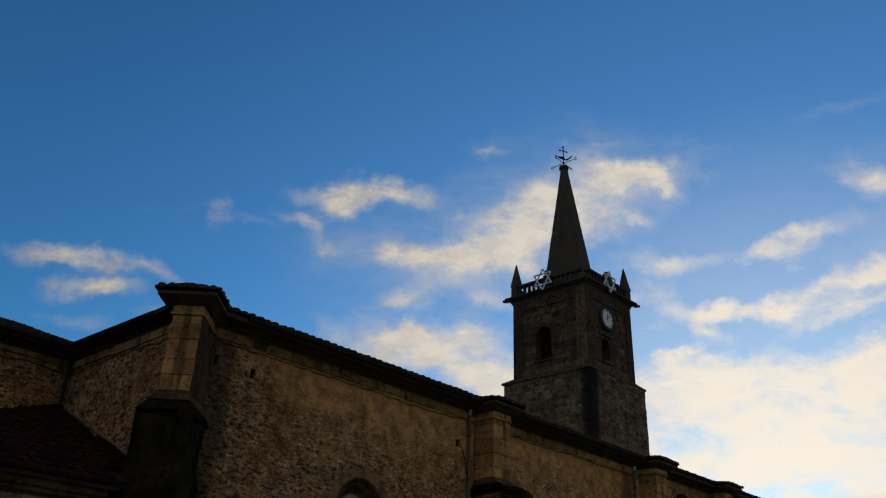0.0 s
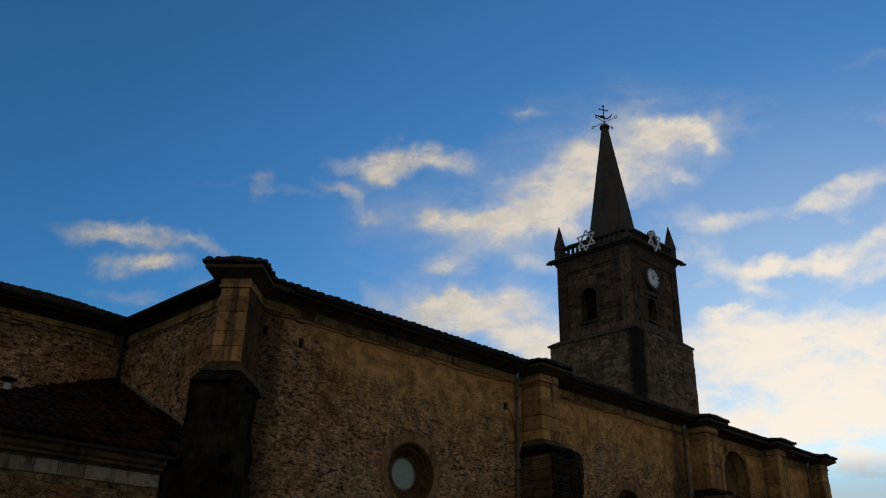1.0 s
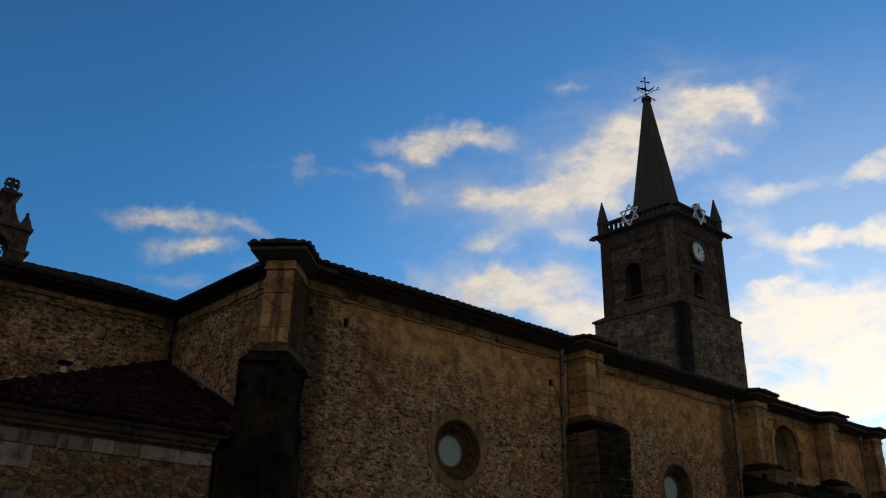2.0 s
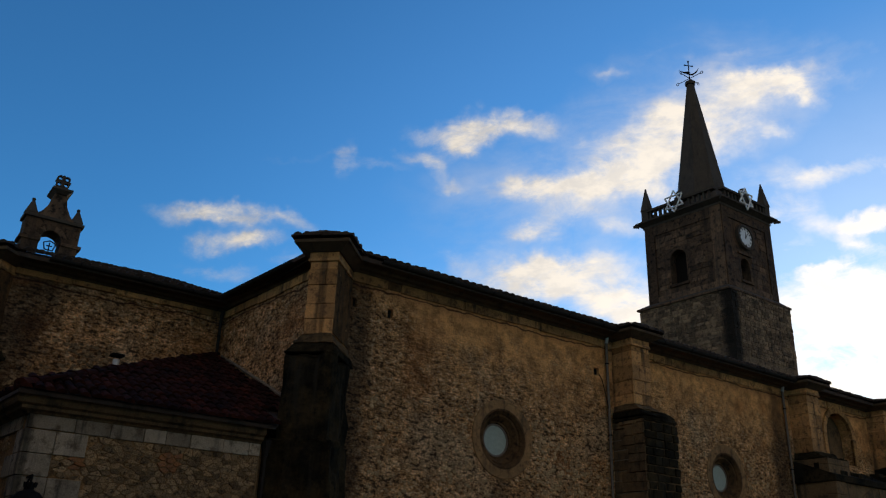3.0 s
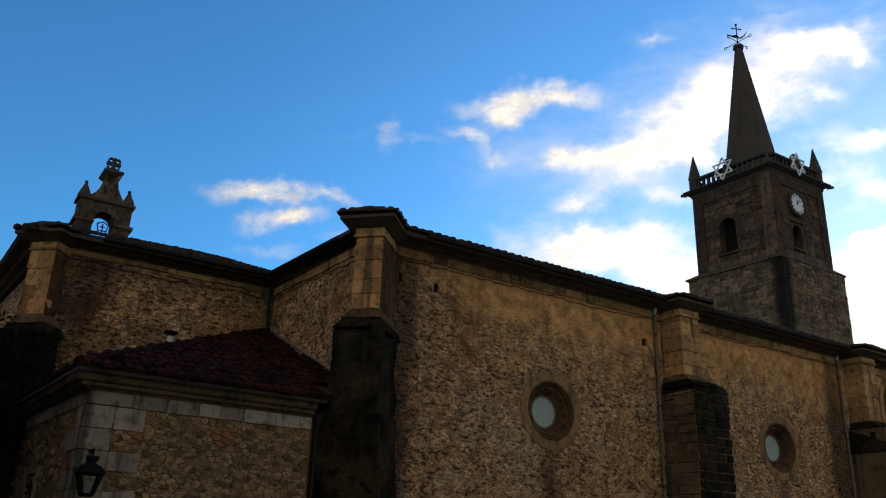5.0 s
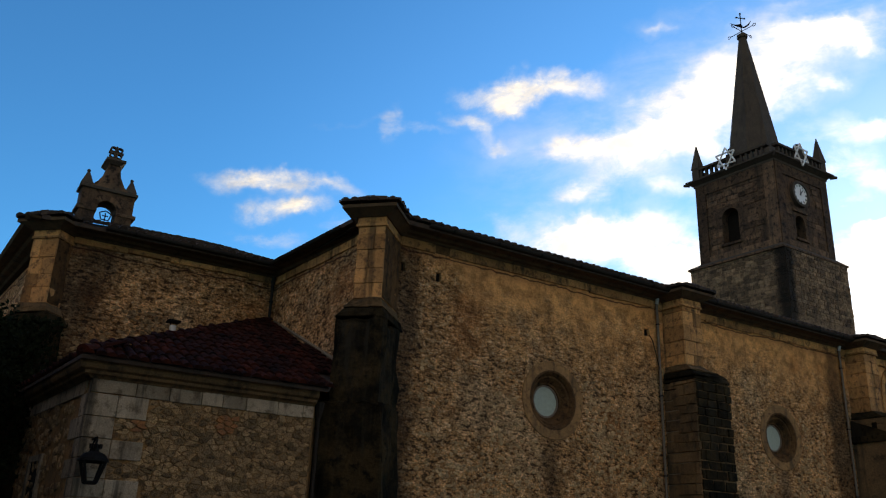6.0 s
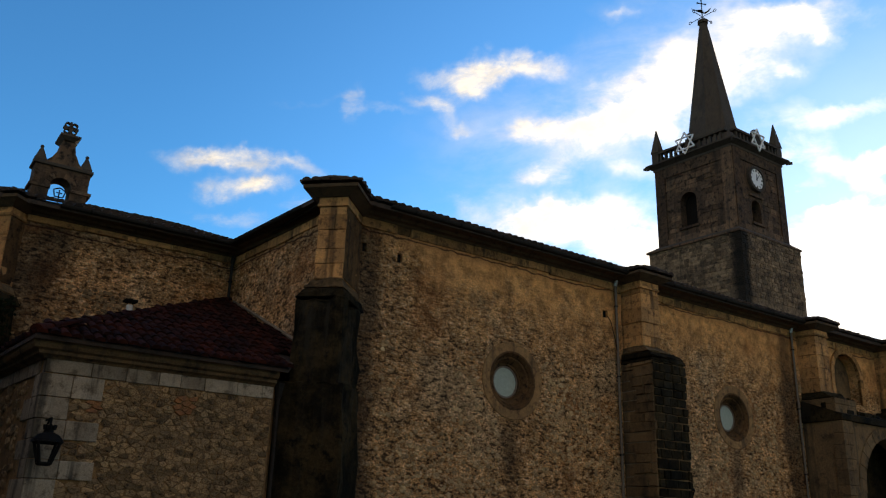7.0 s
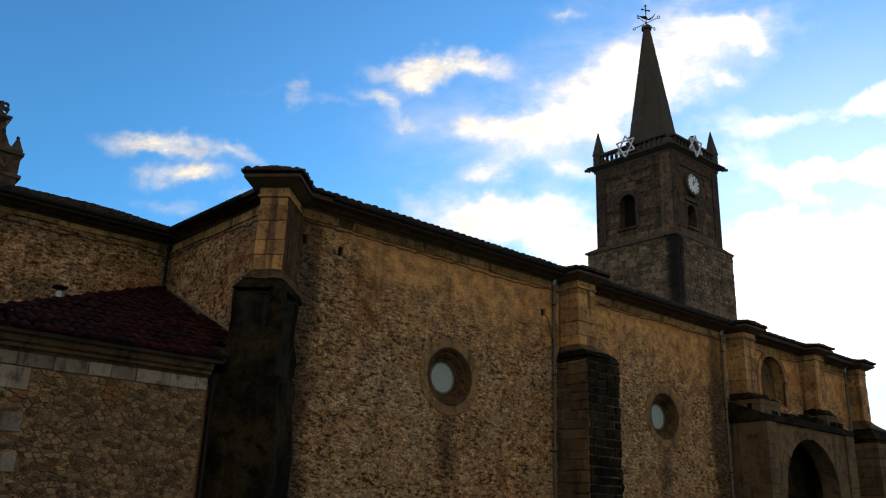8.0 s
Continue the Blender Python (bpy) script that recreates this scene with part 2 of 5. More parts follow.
    # shadow under the pebbles, painted as dark flecks in the pits
    hole = mathn(add, "MULTIPLY", ramp01(add, pit, 0.535, 0.58), mathn(add, "MULTIPLY_ADD", bare, 0.92, 0.06))
    col = mixc(add, mathn(add, "MULTIPLY", hole, 0.92), col, (0.065, 0.038, 0.02, 1))
    light = mathn(add, "MULTIPLY", ramp01(add, pit, 0.475, 0.38), mathn(add, "MULTIPLY", bare, 0.9))
    col = mixc(add, light, col, (0.72, 0.53, 0.32, 1))
    red = mathn(add, "MULTIPLY", ramp01(add, add("ShaderNodeTexNoise", {"Vector": pos, "Scale": 1.1, "Detail": 5.0, "W": 3.0}, noise_dimensions="4D").outputs["Fac"], 0.54, 0.70), 0.6)
    col = mixc(add, red, col, (0.36, 0.16, 0.055, 1))
    squeezed = add("ShaderNodeMapping", {"Vector": pos, "Scale": (2.2, 2.2, 0.16)})
    run = add("ShaderNodeTexNoise", {"Vector": squeezed.outputs[0], "Scale": 1.3, "Detail": 5.0, "Roughness": 0.6}).outputs["Fac"]
    col = mixc(add, mathn(add, "MULTIPLY", ramp01(add, run, 0.56, 0.74), 0.22), col, (0.05, 0.04, 0.03, 1))
    for cx, cz in WINDOWS:
        # damp run below each round window
        near = add("ShaderNodeVectorMath", {0: add("ShaderNodeMapping", {"Vector": wp, "Location": (cx + 0.12, 15.0, cz - 1.45), "Scale": (0.46, 2.0, 1.6)}, vector_type="TEXTURE").outputs[0]}, operation="LENGTH").outputs["Value"]
        col = mixc(add, mathn(add, "MULTIPLY", ramp01(add, near, 1.05, 0.0), mathn(add, "MULTIPLY_ADD", mid, 1.1, 0.15, True)), col, (0.055, 0.035, 0.02, 1))
    gain = mathn(add, "ADD", 1.0, mathn(add, "MULTIPLY", mathn(add, "SUBTRACT", fine, 0.5), mathn(add, "MULTIPLY_ADD", bare, 3.0, 0.9)))
    gain = mathn(add, "MAXIMUM", gain, 0.25)
    gain = mathn(add, "MULTIPLY", gain, ramp01(add, mid, 0.36, 0.64, 0.66, 1.42))
    tint = {i: mathn(add, "MULTIPLY", gain, w) for i, w in enumerate((1.01, 0.91, 0.83))}
    col = mixc(add, 1.0, col, add("ShaderNodeCombineColor", tint).outputs[0], "MULTIPLY")
    for wx, wy, reach in SOOT_RUNS:
        # soot washed down the wall beside a shaft or pipe
        flat2 = add("ShaderNodeVectorMath", {0: add("ShaderNodeVectorMath", {0: pos, 1: (wx, wy, 0.0)}, operation="SUBTRACT").outputs[0], 1: (1.0, 1.0, 0.0)}, operation="MULTIPLY").outputs[0]
        away = add("ShaderNodeVectorMath", {0: flat2}, operation="LENGTH").outputs["Value"]
        away = mathn(add, "ADD", away, mathn(add, "MULTIPLY_ADD", broad, reach * 2.4, -reach * 1.2))
        col = mixc(add, ramp01(add, away, reach * 1.3, reach * 0.3, 0.0, 0.72), col, (0.022, 0.017, 0.012, 1))
    # rusty crack where the plaster meets the stone band
    jag = add("ShaderNodeTexNoise", {"Vector": pos, "Scale": 1.1, "Detail": 6.0, "Roughness": 0.6}).outputs["Fac"]
    gap = mathn(add, "ABSOLUTE", mathn(add, "SUBTRACT", sep.outputs[2], mathn(add, "MULTIPLY_ADD", jag, 0.34, 7.63)))
    col = mixc(add, mathn(add, "MULTIPLY", ramp01(add, gap, 0.22, 0.0), ramp01(add, mid, 0.42, 0.62, 0.05, 0.55)), col, (0.33, 0.13, 0.05, 1))
    col = mixc(add, ramp01(add, gap, 0.028, 0.010, 0.0, 0.85), col, (0.05, 0.018, 0.010, 1))
    tree.links.new(col, bsdf.inputs["Base Color"])
    bsdf.inputs["Roughness"].default_value = 0.95
    bsdf.inputs["Specular IOR Level"].default_value = 0.15
    rel = mathn(add, "MULTIPLY", mathn(add, "MULTIPLY", pit, -1.8), mathn(add, "MULTIPLY_ADD", bare, 0.9, 0.1))
    rel = mathn(add, "ADD", rel, mathn(add, "MULTIPLY", fine, 0.15))
    bm = add("ShaderNodeBump", {"Height": rel, "Strength": 1.0, "Distance": 0.12})
    tree.links.new(bm.outputs[0], bsdf.inputs["Normal"])
    return m


def simple(name, colour, rough=0.6, metal=0.0, spec=0.5, grain=0.25):
    m = bpy.data.materials.new(name)
    m.use_nodes = True
    tree = m.node_tree
    add = nodes_of(tree)
    bsdf = tree.nodes["Principled BSDF"]
    pos = add("ShaderNodeNewGeometry").outputs["Position"]
    n = add("ShaderNodeTexNoise", {"Vector": pos, "Scale": 14.0, "Detail": 5.0, "Roughness": 0.7}).outputs["Fac"]
    gain = ramp01(add, n, 0.3, 0.7, 1 - grain, 1 + grain, False)
    col = mixc(add, 1.0, (*colour, 1), add("ShaderNodeCombineColor", {0: gain, 1: gain, 2: gain}).outputs[0], "MULTIPLY")
    tree.links.new(col, bsdf.inputs["Base Color"])
    bsdf.inputs["Roughness"].default_value, bsdf.inputs["Metallic"].default_value = rough, metal
    bsdf.inputs["Specular IOR Level"].default_value = spec
    return m


SOOT_RUNS = [(2.75, 19.8, 0.75), (8.5, 15.0, 0.45), (24.0, 15.0, 0.5)]
WINDOWS = [(12.67, 4.98), (21.14, 4.95)]
PLASTER = worn_plaster("worn_ochre_plaster")
ROUGHCAST = worn_plaster("bare_ochre_roughcast", 3.5, 3.15)
ASHLAR = stone_like("ochre_sandstone", [(0.54, 0.28, 0.10), (0.40, 0.215, 0.085), (0.17, 0.09, 0.04)], 2.2, 0.8, pits=0.85, streaks=0.7, vary=0.38)
PALE = stone_like("pale_limestone", [(0.32, 0.27, 0.20), (0.24, 0.20, 0.145), (0.11, 0.085, 0.055)], 1.9, 0.4, pits=0.7, streaks=0.85, vary=0.25)
# near-black of lichen-grown stone, used for painted porch shade too
BLACKENED = stone_like("lichen_and_shade_black_stone", [(0.007, 0.007, 0.005), (0.042, 0.031, 0.015), (0.005, 0.005, 0.004)], 1.3, 1.0, pits=0.7, streaks=0.75, vary=0.25, grain=11.0, spec=0.04)
SOOT_AND_SHADE = stone_like("brown_soot_and_splay_shade", [(0.14, 0.078, 0.034), (0.07, 0.042, 0.021), (0.022, 0.015, 0.010)], 2.0, 0.6, pits=0.7, streaks=0.6, spec=0.05)
BUTTRESS = stone_like("stained_buttress_stone", [(0.175, 0.112, 0.055), (0.11, 0.074, 0.040), (0.035, 0.027, 0.018)], 1.0, 0.5, pits=0.5, streaks=0.7, vary=0.2, spec=0.1)
CORNICE = stone_like("weathered_cornice_stone", [(0.095, 0.062, 0.033), (0.07, 0.047, 0.027), (0.03, 0.023, 0.016)], 1.5, 0.4, pits=0.4, streaks=0.2, vary=0.1)
TOWER = stone_like("grey_tower_stone", [(0.155, 0.096, 0.056), (0.085, 0.056, 0.036), (0.018, 0.014, 0.010)], 1.4, 0.8, pits=0.8, streaks=0.65, vary=0.5)
TOWER_LOW = stone_like("grey_tower_rubble", [(0.25, 0.175, 0.105), (0.14, 0.10, 0.064), (0.03, 0.023, 0.016)], 1.9, 0.8, pits=0.6, streaks=0.45, vary=0.5, stain=(32.66, 22.0, 0.6))
SPIRE = stone_like("dark_spire_stone", [(0.075, 0.062, 0.047), (0.06, 0.05, 0.04), (0.045, 0.04, 0.032)], 1.0, 0.3, pits=0.3, streaks=0.5, vary=0.15)
RUBBLE = stone_like("rubble_fieldstone", [(0.38, 0.25, 0.125), (0.26, 0.18, 0.10), (0.085, 0.055, 0.030)], 3.6, 1.0, pits=0.8, vary=0.5)
MORTAR = stone_like("ochre_mortar", [(0.29, 0.165, 0.068), (0.18, 0.11, 0.048), (0.05, 0.032, 0.018)], 2.0, 0.7, pits=0.5)
JOINT = stone_like("pale_joint_mortar", [(0.22, 0.18, 0.13), (0.18, 0.15, 0.11), (0.12, 0.09, 0.06)], 2.0, 0.5)
TILE = stone_like("clay_roof_tile", [(0.042, 0.010, 0.005), (0.019, 0.007, 0.005), (0.004, 0.003, 0.003)], 1.6, 0.4, rough=0.9, pits=0.65, vary=0.5, spec=0.08)
DARKTILE = stone_like("sooty_roof_tile", [(0.06, 0.042, 0.032), (0.045, 0.035, 0.028), (0.02, 0.018, 0.015)], 2.2, 0.4, rough=0.9, pits=0.5, vary=0.4)
GROUND = stone_like("trodden_gravel", [(0.16, 0.14, 0.11), (0.13, 0.115, 0.09), (0.09, 0.08, 0.06)], 0.7, 0.4, pits=0.3)
RINGS = stone_like("smooth_ochre_render", [(0.33, 0.19, 0.08), (0.22, 0.13, 0.058), (0.09, 0.052, 0.025)], 2.0, 0.4, pits=0.6, streaks=0.7)
DARKPIPE = simple("dark_corroded_pipe", (0.022, 0.019, 0.016), 0.75, 0.0, 0.12)
PIPE = simple("brown_painted_downpipe", (0.115, 0.083, 0.055), 0.55, 0.0)
ZINC = simple("dull_zinc", (0.42, 0.42, 0.40), 0.45, 0.6)
IRON = simple("black_wrought_iron", (0.008, 0.008, 0.008), 0.7, 0.0, 0.05)
VENT = simple("pale_fibre_cement", (0.55, 0.55, 0.52), 0.7, 0.0, 0.2)
WHITE = simple("white_enamel", (0.75, 0.75, 0.72), 0.4, 0.0, grain=0.05)
PANE = simple("grey_green_leaded_glass", (0.29, 0.34, 0.285), 0.5, 0.0, 0.3, 0.12)
# black that paints the shade inside openings and under the porch ceiling
SHADE_BLACK = simple("interior_shade_black", (0.012, 0.010, 0.008), 0.95, 0.0, 0.1)
LEAF = simple("dark_ivy_leaf", (0.009, 0.013, 0.006), 0.9, 0.0, 0.03, 0.5)

# ---- mesh helpers ----
def obj(name, bm, material, parent=None, label="", smooth=False):
    me = bpy.data.meshes.new(name)
    bmesh.ops.recalc_face_normals(bm, faces=bm.faces)
    bm.to_mesh(me)
    bm.free()
    if smooth:
        me.polygons.foreach_set("use_smooth", [True] * len(me.polygons))
    me.materials.append(material)
    ob = new(name, me)
    if parent:
        ob.parent = parent
    if label:
        tagged(ob, label)
    return ob


def part(name, bm, material, parent, label="", smooth=False):
    return obj(name, bm, material, parent, label, smooth)


def thing(name, label, category, group="", kind=""):
    return tagged(new(name), label, category, group, kind)


def add_prism(bm, poly, z0, z1, top=None):
    """A prism over a plan polygon; top: another polygon for its upper face, or heights a corner as (x, y, z)."""
    lo = [bm.verts.new((p[0], p[1], z0 if len(p) < 3 else p[2])) for p in poly]
    up = [bm.verts.new((p[0], p[1], z1 if len(p) < 3 else p[2])) for p in (top or [q[:2] for q in poly])]
    n = len(lo)
    bm.faces.new(lo[::-1])
    bm.faces.new(up)
    for i in range(n):
        bm.faces.new((lo[i], lo[(i + 1) % n], up[(i + 1) % n], up[i]))
    return bm


def prism(poly, z0, z1, top=None, bevel=0.0):
    bm = add_prism(bmesh.new(), poly, z0, z1, top)
    if bevel:
        bmesh.ops.bevel(bm, geom=list(bm.edges), offset=bevel, segments=2, affect="EDGES", profile=0.6)
    return bm


def rect(x0, x1, y0, y1):
    return [(x0, y0), (x1, y0), (x1, y1), (x0, y1)]


def grown(poly, d):
    """The plan polygon (anticlockwise) with each side moved out by d."""
    n, out = len(poly), []
    for i in range(n):
        a, b, c = (Vector(poly[i - 1]), Vector(poly[i]), Vector(poly[(i + 1) % n]))
        e, g = (b - a).normalized(), (c - b).normalized()
        n1, n2 = Vector((e.y, -e.x)), Vector((g.y, -g.x))
        k = (n1 + n2) / max(0.2, 1 + n1.dot(n2))
        out.append(tuple(b + k * d))
    return out


def add_box(bm, x0, x1, y0, y1, z0, z1):
    return add_prism(bm, rect(x0, x1, y0, y1), z0, z1)


def add_tube(bm, a, b, r, n=8, r2=None):
    a, b = Vector(a), Vector(b)
    w = (b - a).normalized()
    s = w.orthogonal().normalized()
    t = w.cross(s)
    r2 = r if r2 is None else r2
    ring = lambda c, q: [bm.verts.new(c + (s * math.cos(2 * math.pi * i / n) + t * math.sin(2 * math.pi * i / n)) * q) for i in range(n)]
    lo, up = ring(a, r), ring(b, r2)
    for i in range(n):
        bm.faces.new((lo[i], lo[(i + 1) % n], up[(i + 1) % n], up[i]))
    bm.faces.new(lo[::-1])
    bm.faces.new(up)
    return bm


def add_tile(bm, at, down, across, lift, length=0.44, r0=0.095, r1=0.075, n=6):
    """A solid barrel tile: at is the middle of its lower end; down, across and lift are unit vectors."""
    at, down, across, lift = Vector(at), Vector(down), Vector(across), Vector(lift)
    ends = []
    for c, r in ((at, r0), (at - down * length - lift * 0.015, r1)):
        ends.append([bm.verts.new(c + across * (r * math.cos(math.pi * i / n)) + lift * (r * 0.85 * math.sin(math.pi * i / n))) for i in range(n + 1)])
    for i in range(n):
        bm.faces.new((ends[0][i], ends[0][i + 1], ends[1][i + 1], ends[1][i]))
    bm.faces.new(ends[0])
    bm.faces.new(ends[1][::-1])
    bm.faces.new((ends[0][0], ends[1][0], ends[1][n], ends[0][n]))


def tile_rows(bm, a, b, uphill, rows, pitch=0.205, expose=0.36, inset=0.0, jitter=0.012, hip=0.0):
    """Rows of barrel tiles along an eave from a to b; uphill is the way up the slope (unit vector)."""
    a, b, uphill = Vector(a), Vector(b), Vector(uphill)
    across = (b - a).normalized()
    lift = across.cross(uphill).normalized()
    if lift.z < 0:
        lift.negate()
    count = max(1, round((b - a).length / pitch))
    for r in range(rows):
        for i in range(count):
            at = a + (b - a) * ((i + 0.5) / count) + uphill * (r * expose + inset + random.uniform(-jitter, jitter) * 2)
            if (at - a).dot(across) < hip * r * expose:
                continue
            at = at + lift * random.uniform(0.03, 0.045) + across * random.uniform(-jitter, jitter)
            add_tile(bm, at, -uphill, across, lift, r0=0.095 + random.uniform(-0.006, 0.006))
    return bm

# ---- ground ----
bm = bmesh.new()
bmesh.ops.create_grid(bm, x_segments=60, y_segments=60, size=2500)
for v in bm.verts:
    v.co.z = -0.02
tagged(obj("ground", bm, GROUND), "trodden gravel ground round the church", "ground", kind="structure")

# ---- plan of the church (metres; x west along the nave, y north) ----
NAVE_Y, APSE_Y, EAVE, BAND = 15.0, 19.8, 8.30, 7.93
NAVE_X0, NAVE_X1 = 7.68, 34.2
INNER = (7.38, APSE_Y)
SKEW = -0.07
RIDGE_Y, SLOPE = 24.6, 0.40


def sk(x, y, y0):
    """The cross walls stand a little askew of the nave."""
    return (x + SKEW * (y - y0), y)


def round_hole_panel(bm, x0, x1, z0, z1, cx, cz, r, y, depth, n=64):
    """A wall panel in the plane y with a round opening, closed by its reveal to the given depth."""
    angles = sorted([2 * math.pi * i / n for i in range(n)] + [math.atan2(z - cz, x - cx) % (2 * math.pi) for x in (x0, x1) for z in (z0, z1)])
    inner, outer, back = [], [], []
    for a in angles:
        c, s = math.cos(a), math.sin(a)
        k = min([((x1 if c > 0 else x0) - cx) / c if abs(c) > 1e-9 else 1e9, ((z1 if s > 0 else z0) - cz) / s if abs(s) > 1e-9 else 1e9])
        outer.append(bm.verts.new((cx + c * k, y, cz + s * k)))
        inner.append(bm.verts.new((cx + c * r, y, cz + s * r)))
        back.append(bm.verts.new((cx + c * r, y + depth, cz + s * r)))
    m = len(angles)
    for i in range(m):
        j = (i + 1) % m
        bm.faces.new((inner[i], inner[j], outer[j], outer[i]))
        bm.faces.new((back[i], back[j], inner[j], inner[i]))


def arch_panel(bm, x0, x1, z0, z1, ax0, ax1, spring, sill, y, depth, n=16, rise=None):
    """A wall panel in the plane y with an arched opening from sill to spring and a round head, with reveals."""
    cx, r = (ax0 + ax1) / 2, (ax1 - ax0) / 2
    rise = rise or r
    pts = [(ax0, sill), (ax0, spring)] + [(cx - r * math.cos(math.pi * i / n), spring + rise * math.sin(math.pi * i / n)) for i in range(1, n)] + [(ax1, spring), (ax1, sill)]
    front = [bm.verts.new((px, y, pz)) for px, pz in pts]
    back = [bm.verts.new((px, y + depth, pz)) for px, pz in pts]
    for i in range(len(pts) - 1):
        bm.faces.new((front[i], front[i + 1], back[i + 1], back[i]))
    bm.faces.new((front[0], back[0], back[-1], front[-1]))
    # surround: left, right, head strip by strip, below
    def quad(*p):
        bm.faces.new([bm.verts.new((px, y, pz)) for px, pz in p])
    quad((x0, z0), (ax0, z0), (ax0, z1), (x0, z1))
    quad((ax1, z0), (x1, z0), (x1, z1), (ax1, z1))
    if sill > z0 + 1e-4:
        quad((ax0, z0), (ax1, z0), (ax1, sill), (ax0, sill))
    for i in range(1, len(pts) - 2):
        (pa, qa), (pb, qb) = pts[i], pts[i + 1]
        if pb - pa > 1e-6:
            quad((pa, qa), (pb, qb), (pb, z1), (pa, z1))


def strip_with_holes(bm, x0, x1, z0, z1, y, holes, depth=0.3):
    """A strip of wall in the plane y with square putlog holes sunk into it."""
    def face(*pts):
        bm.faces.new([bm.verts.new(p) for p in pts])
    def flat(a, b, c, d):
        face((a, y, c), (b, y, c), (b, y, d), (a, y, d))
    x = x0
    for hx0, hx1, hz0, hz1 in holes:
        flat(x, hx0, z0, z1)
        flat(hx0, hx1, z0, hz0)
        flat(hx0, hx1, hz1, z1)
        k = y + depth
        face((hx0, y, hz0), (hx0, k, hz0), (hx0, k, hz1), (hx0, y, hz1))
        face((hx1, y, hz0), (hx1, k, hz0), (hx1, k, hz1), (hx1, y, hz1))
        face((hx0, y, hz0), (hx1, y, hz0), (hx1, k, hz0), (hx0, k, hz0))
        face((hx0, y, hz1), (hx1, y, hz1), (hx1, k, hz1), (hx0, k, hz1))
        face((hx0, k, hz0), (hx1, k, hz0), (hx1, k, hz1), (hx0, k, hz1))
        x = hx1
    flat(x, x1, z0, z1)


# nave south wall: panels by bay, the body of the wall behind
PILASTERS = [(16.52, 17.22, 14.30), (24.78, 25.50, 14.34), (29.60, 30.25, 14.36), (33.42, 33.98, 14.50)]
wall_south = tagged(new("wall_south"), "worn ochre plaster nave wall with rubble showing", "wall", kind="structure")
bm = bmesh.new()
WALL_R = 0.70
round_hole_panel(bm, NAVE_X0, 16.9, 0, 7.0, *WINDOWS[0], WALL_R, NAVE_Y, 0.10)
strip_with_holes(bm, NAVE_X0, 16.9, 7.0, BAND + 0.02, NAVE_Y, [(8.30, 8.50, 7.28, 7.48), (9.30, 9.44, 7.22, 7.44), (15.80, 16.00, 7.06, 7.26)])
round_hole_panel(bm, 16.9, 25.2, 0, BAND + 0.02, *WINDOWS[1], WALL_R, NAVE_Y, 0.10)
NICHE = (26.80, 28.42)
arch_panel(bm, 25.2, 29.9, 0, BAND, NICHE[0], NICHE[1], 6.95, 6.05, NAVE_Y, 0.38)
bm.faces.new([bm.verts.new(p) for p in ((29.9, NAVE_Y, 0), (NAVE_X1, NAVE_Y, 0), (NAVE_X1, NAVE_Y, BAND), (29.9, NAVE_Y, BAND))])
bmesh.ops.remove_doubles(bm, verts=bm.verts, dist=0.0005)
part("facing", bm, PLASTER, wall_south)
for hx, hz in ((8.40, 7.38), (9.37, 7.33), (15.90, 7.16)):
    # a black box stands for the shade inside each hole
    part("putlog_recess", prism(rect(hx - 0.11, hx + 0.11, NAVE_Y + 0.09, NAVE_Y + 0.28), hz - 0.12, hz + 0.12), SHADE_BLACK, wall_south, "black box painting the shade in a putlog hole")
part("core", prism(rect(NAVE_X0 + 0.02, NAVE_X1, NAVE_Y + 0.40, NAVE_Y + 1.1), 0, EAVE), PLASTER, wall_south)
bm = bmesh.new()
add_box(bm, NICHE[0] - 0.1, NICHE[1] + 0.1, NAVE_Y + 0.37, NAVE_Y + 0.42, 5.9, 7.9)
part("niche_back", bm, BUTTRESS, wall_south, "ochre stone filling of the blind arch")

# nave east return wall, apse wall, apse end wall, far sides
def plain_wall(name, poly, z1, label, mat=None):
    ob = obj(name, prism(poly, 0, z1), mat or PLASTER)
    return tagged(ob, label, "wall", kind="structure")


plain_wall("wall_east", [(NAVE_X0, NAVE_Y), (NAVE_X0 + 0.9, NAVE_Y + 0.4), (INNER[0] + 0.9, APSE_Y + 0.9), (INNER[0], APSE_Y + 0.9), INNER], BAND, "worn ochre plaster return wall with bare rubble", ROUGHCAST)
plain_wall("wall_apse", [(2.02, APSE_Y), (INNER[0] + 0.4, APSE_Y), (INNER[0] + 0.4, APSE_Y + 0.8), (2.02, APSE_Y + 0.8)], BAND, "mottled ochre plaster apse wall", ROUGHCAST)
plain_wall("wall_apse_end", [(2.0, APSE_Y + 0.01), (2.8, APSE_Y + 0.01), (2.1, 29.4), (1.3, 29.4)], BAND, "ochre plaster end wall of the apse", ROUGHCAST)
plain_wall("wall_north", rect(2.1, 34.2, 34.0, 34.8), EAVE, "plain plaster north wall")
plain_wall("wall_west", rect(33.4, 34.2, 16.2, 34.0), EAVE, "plain plaster west wall")

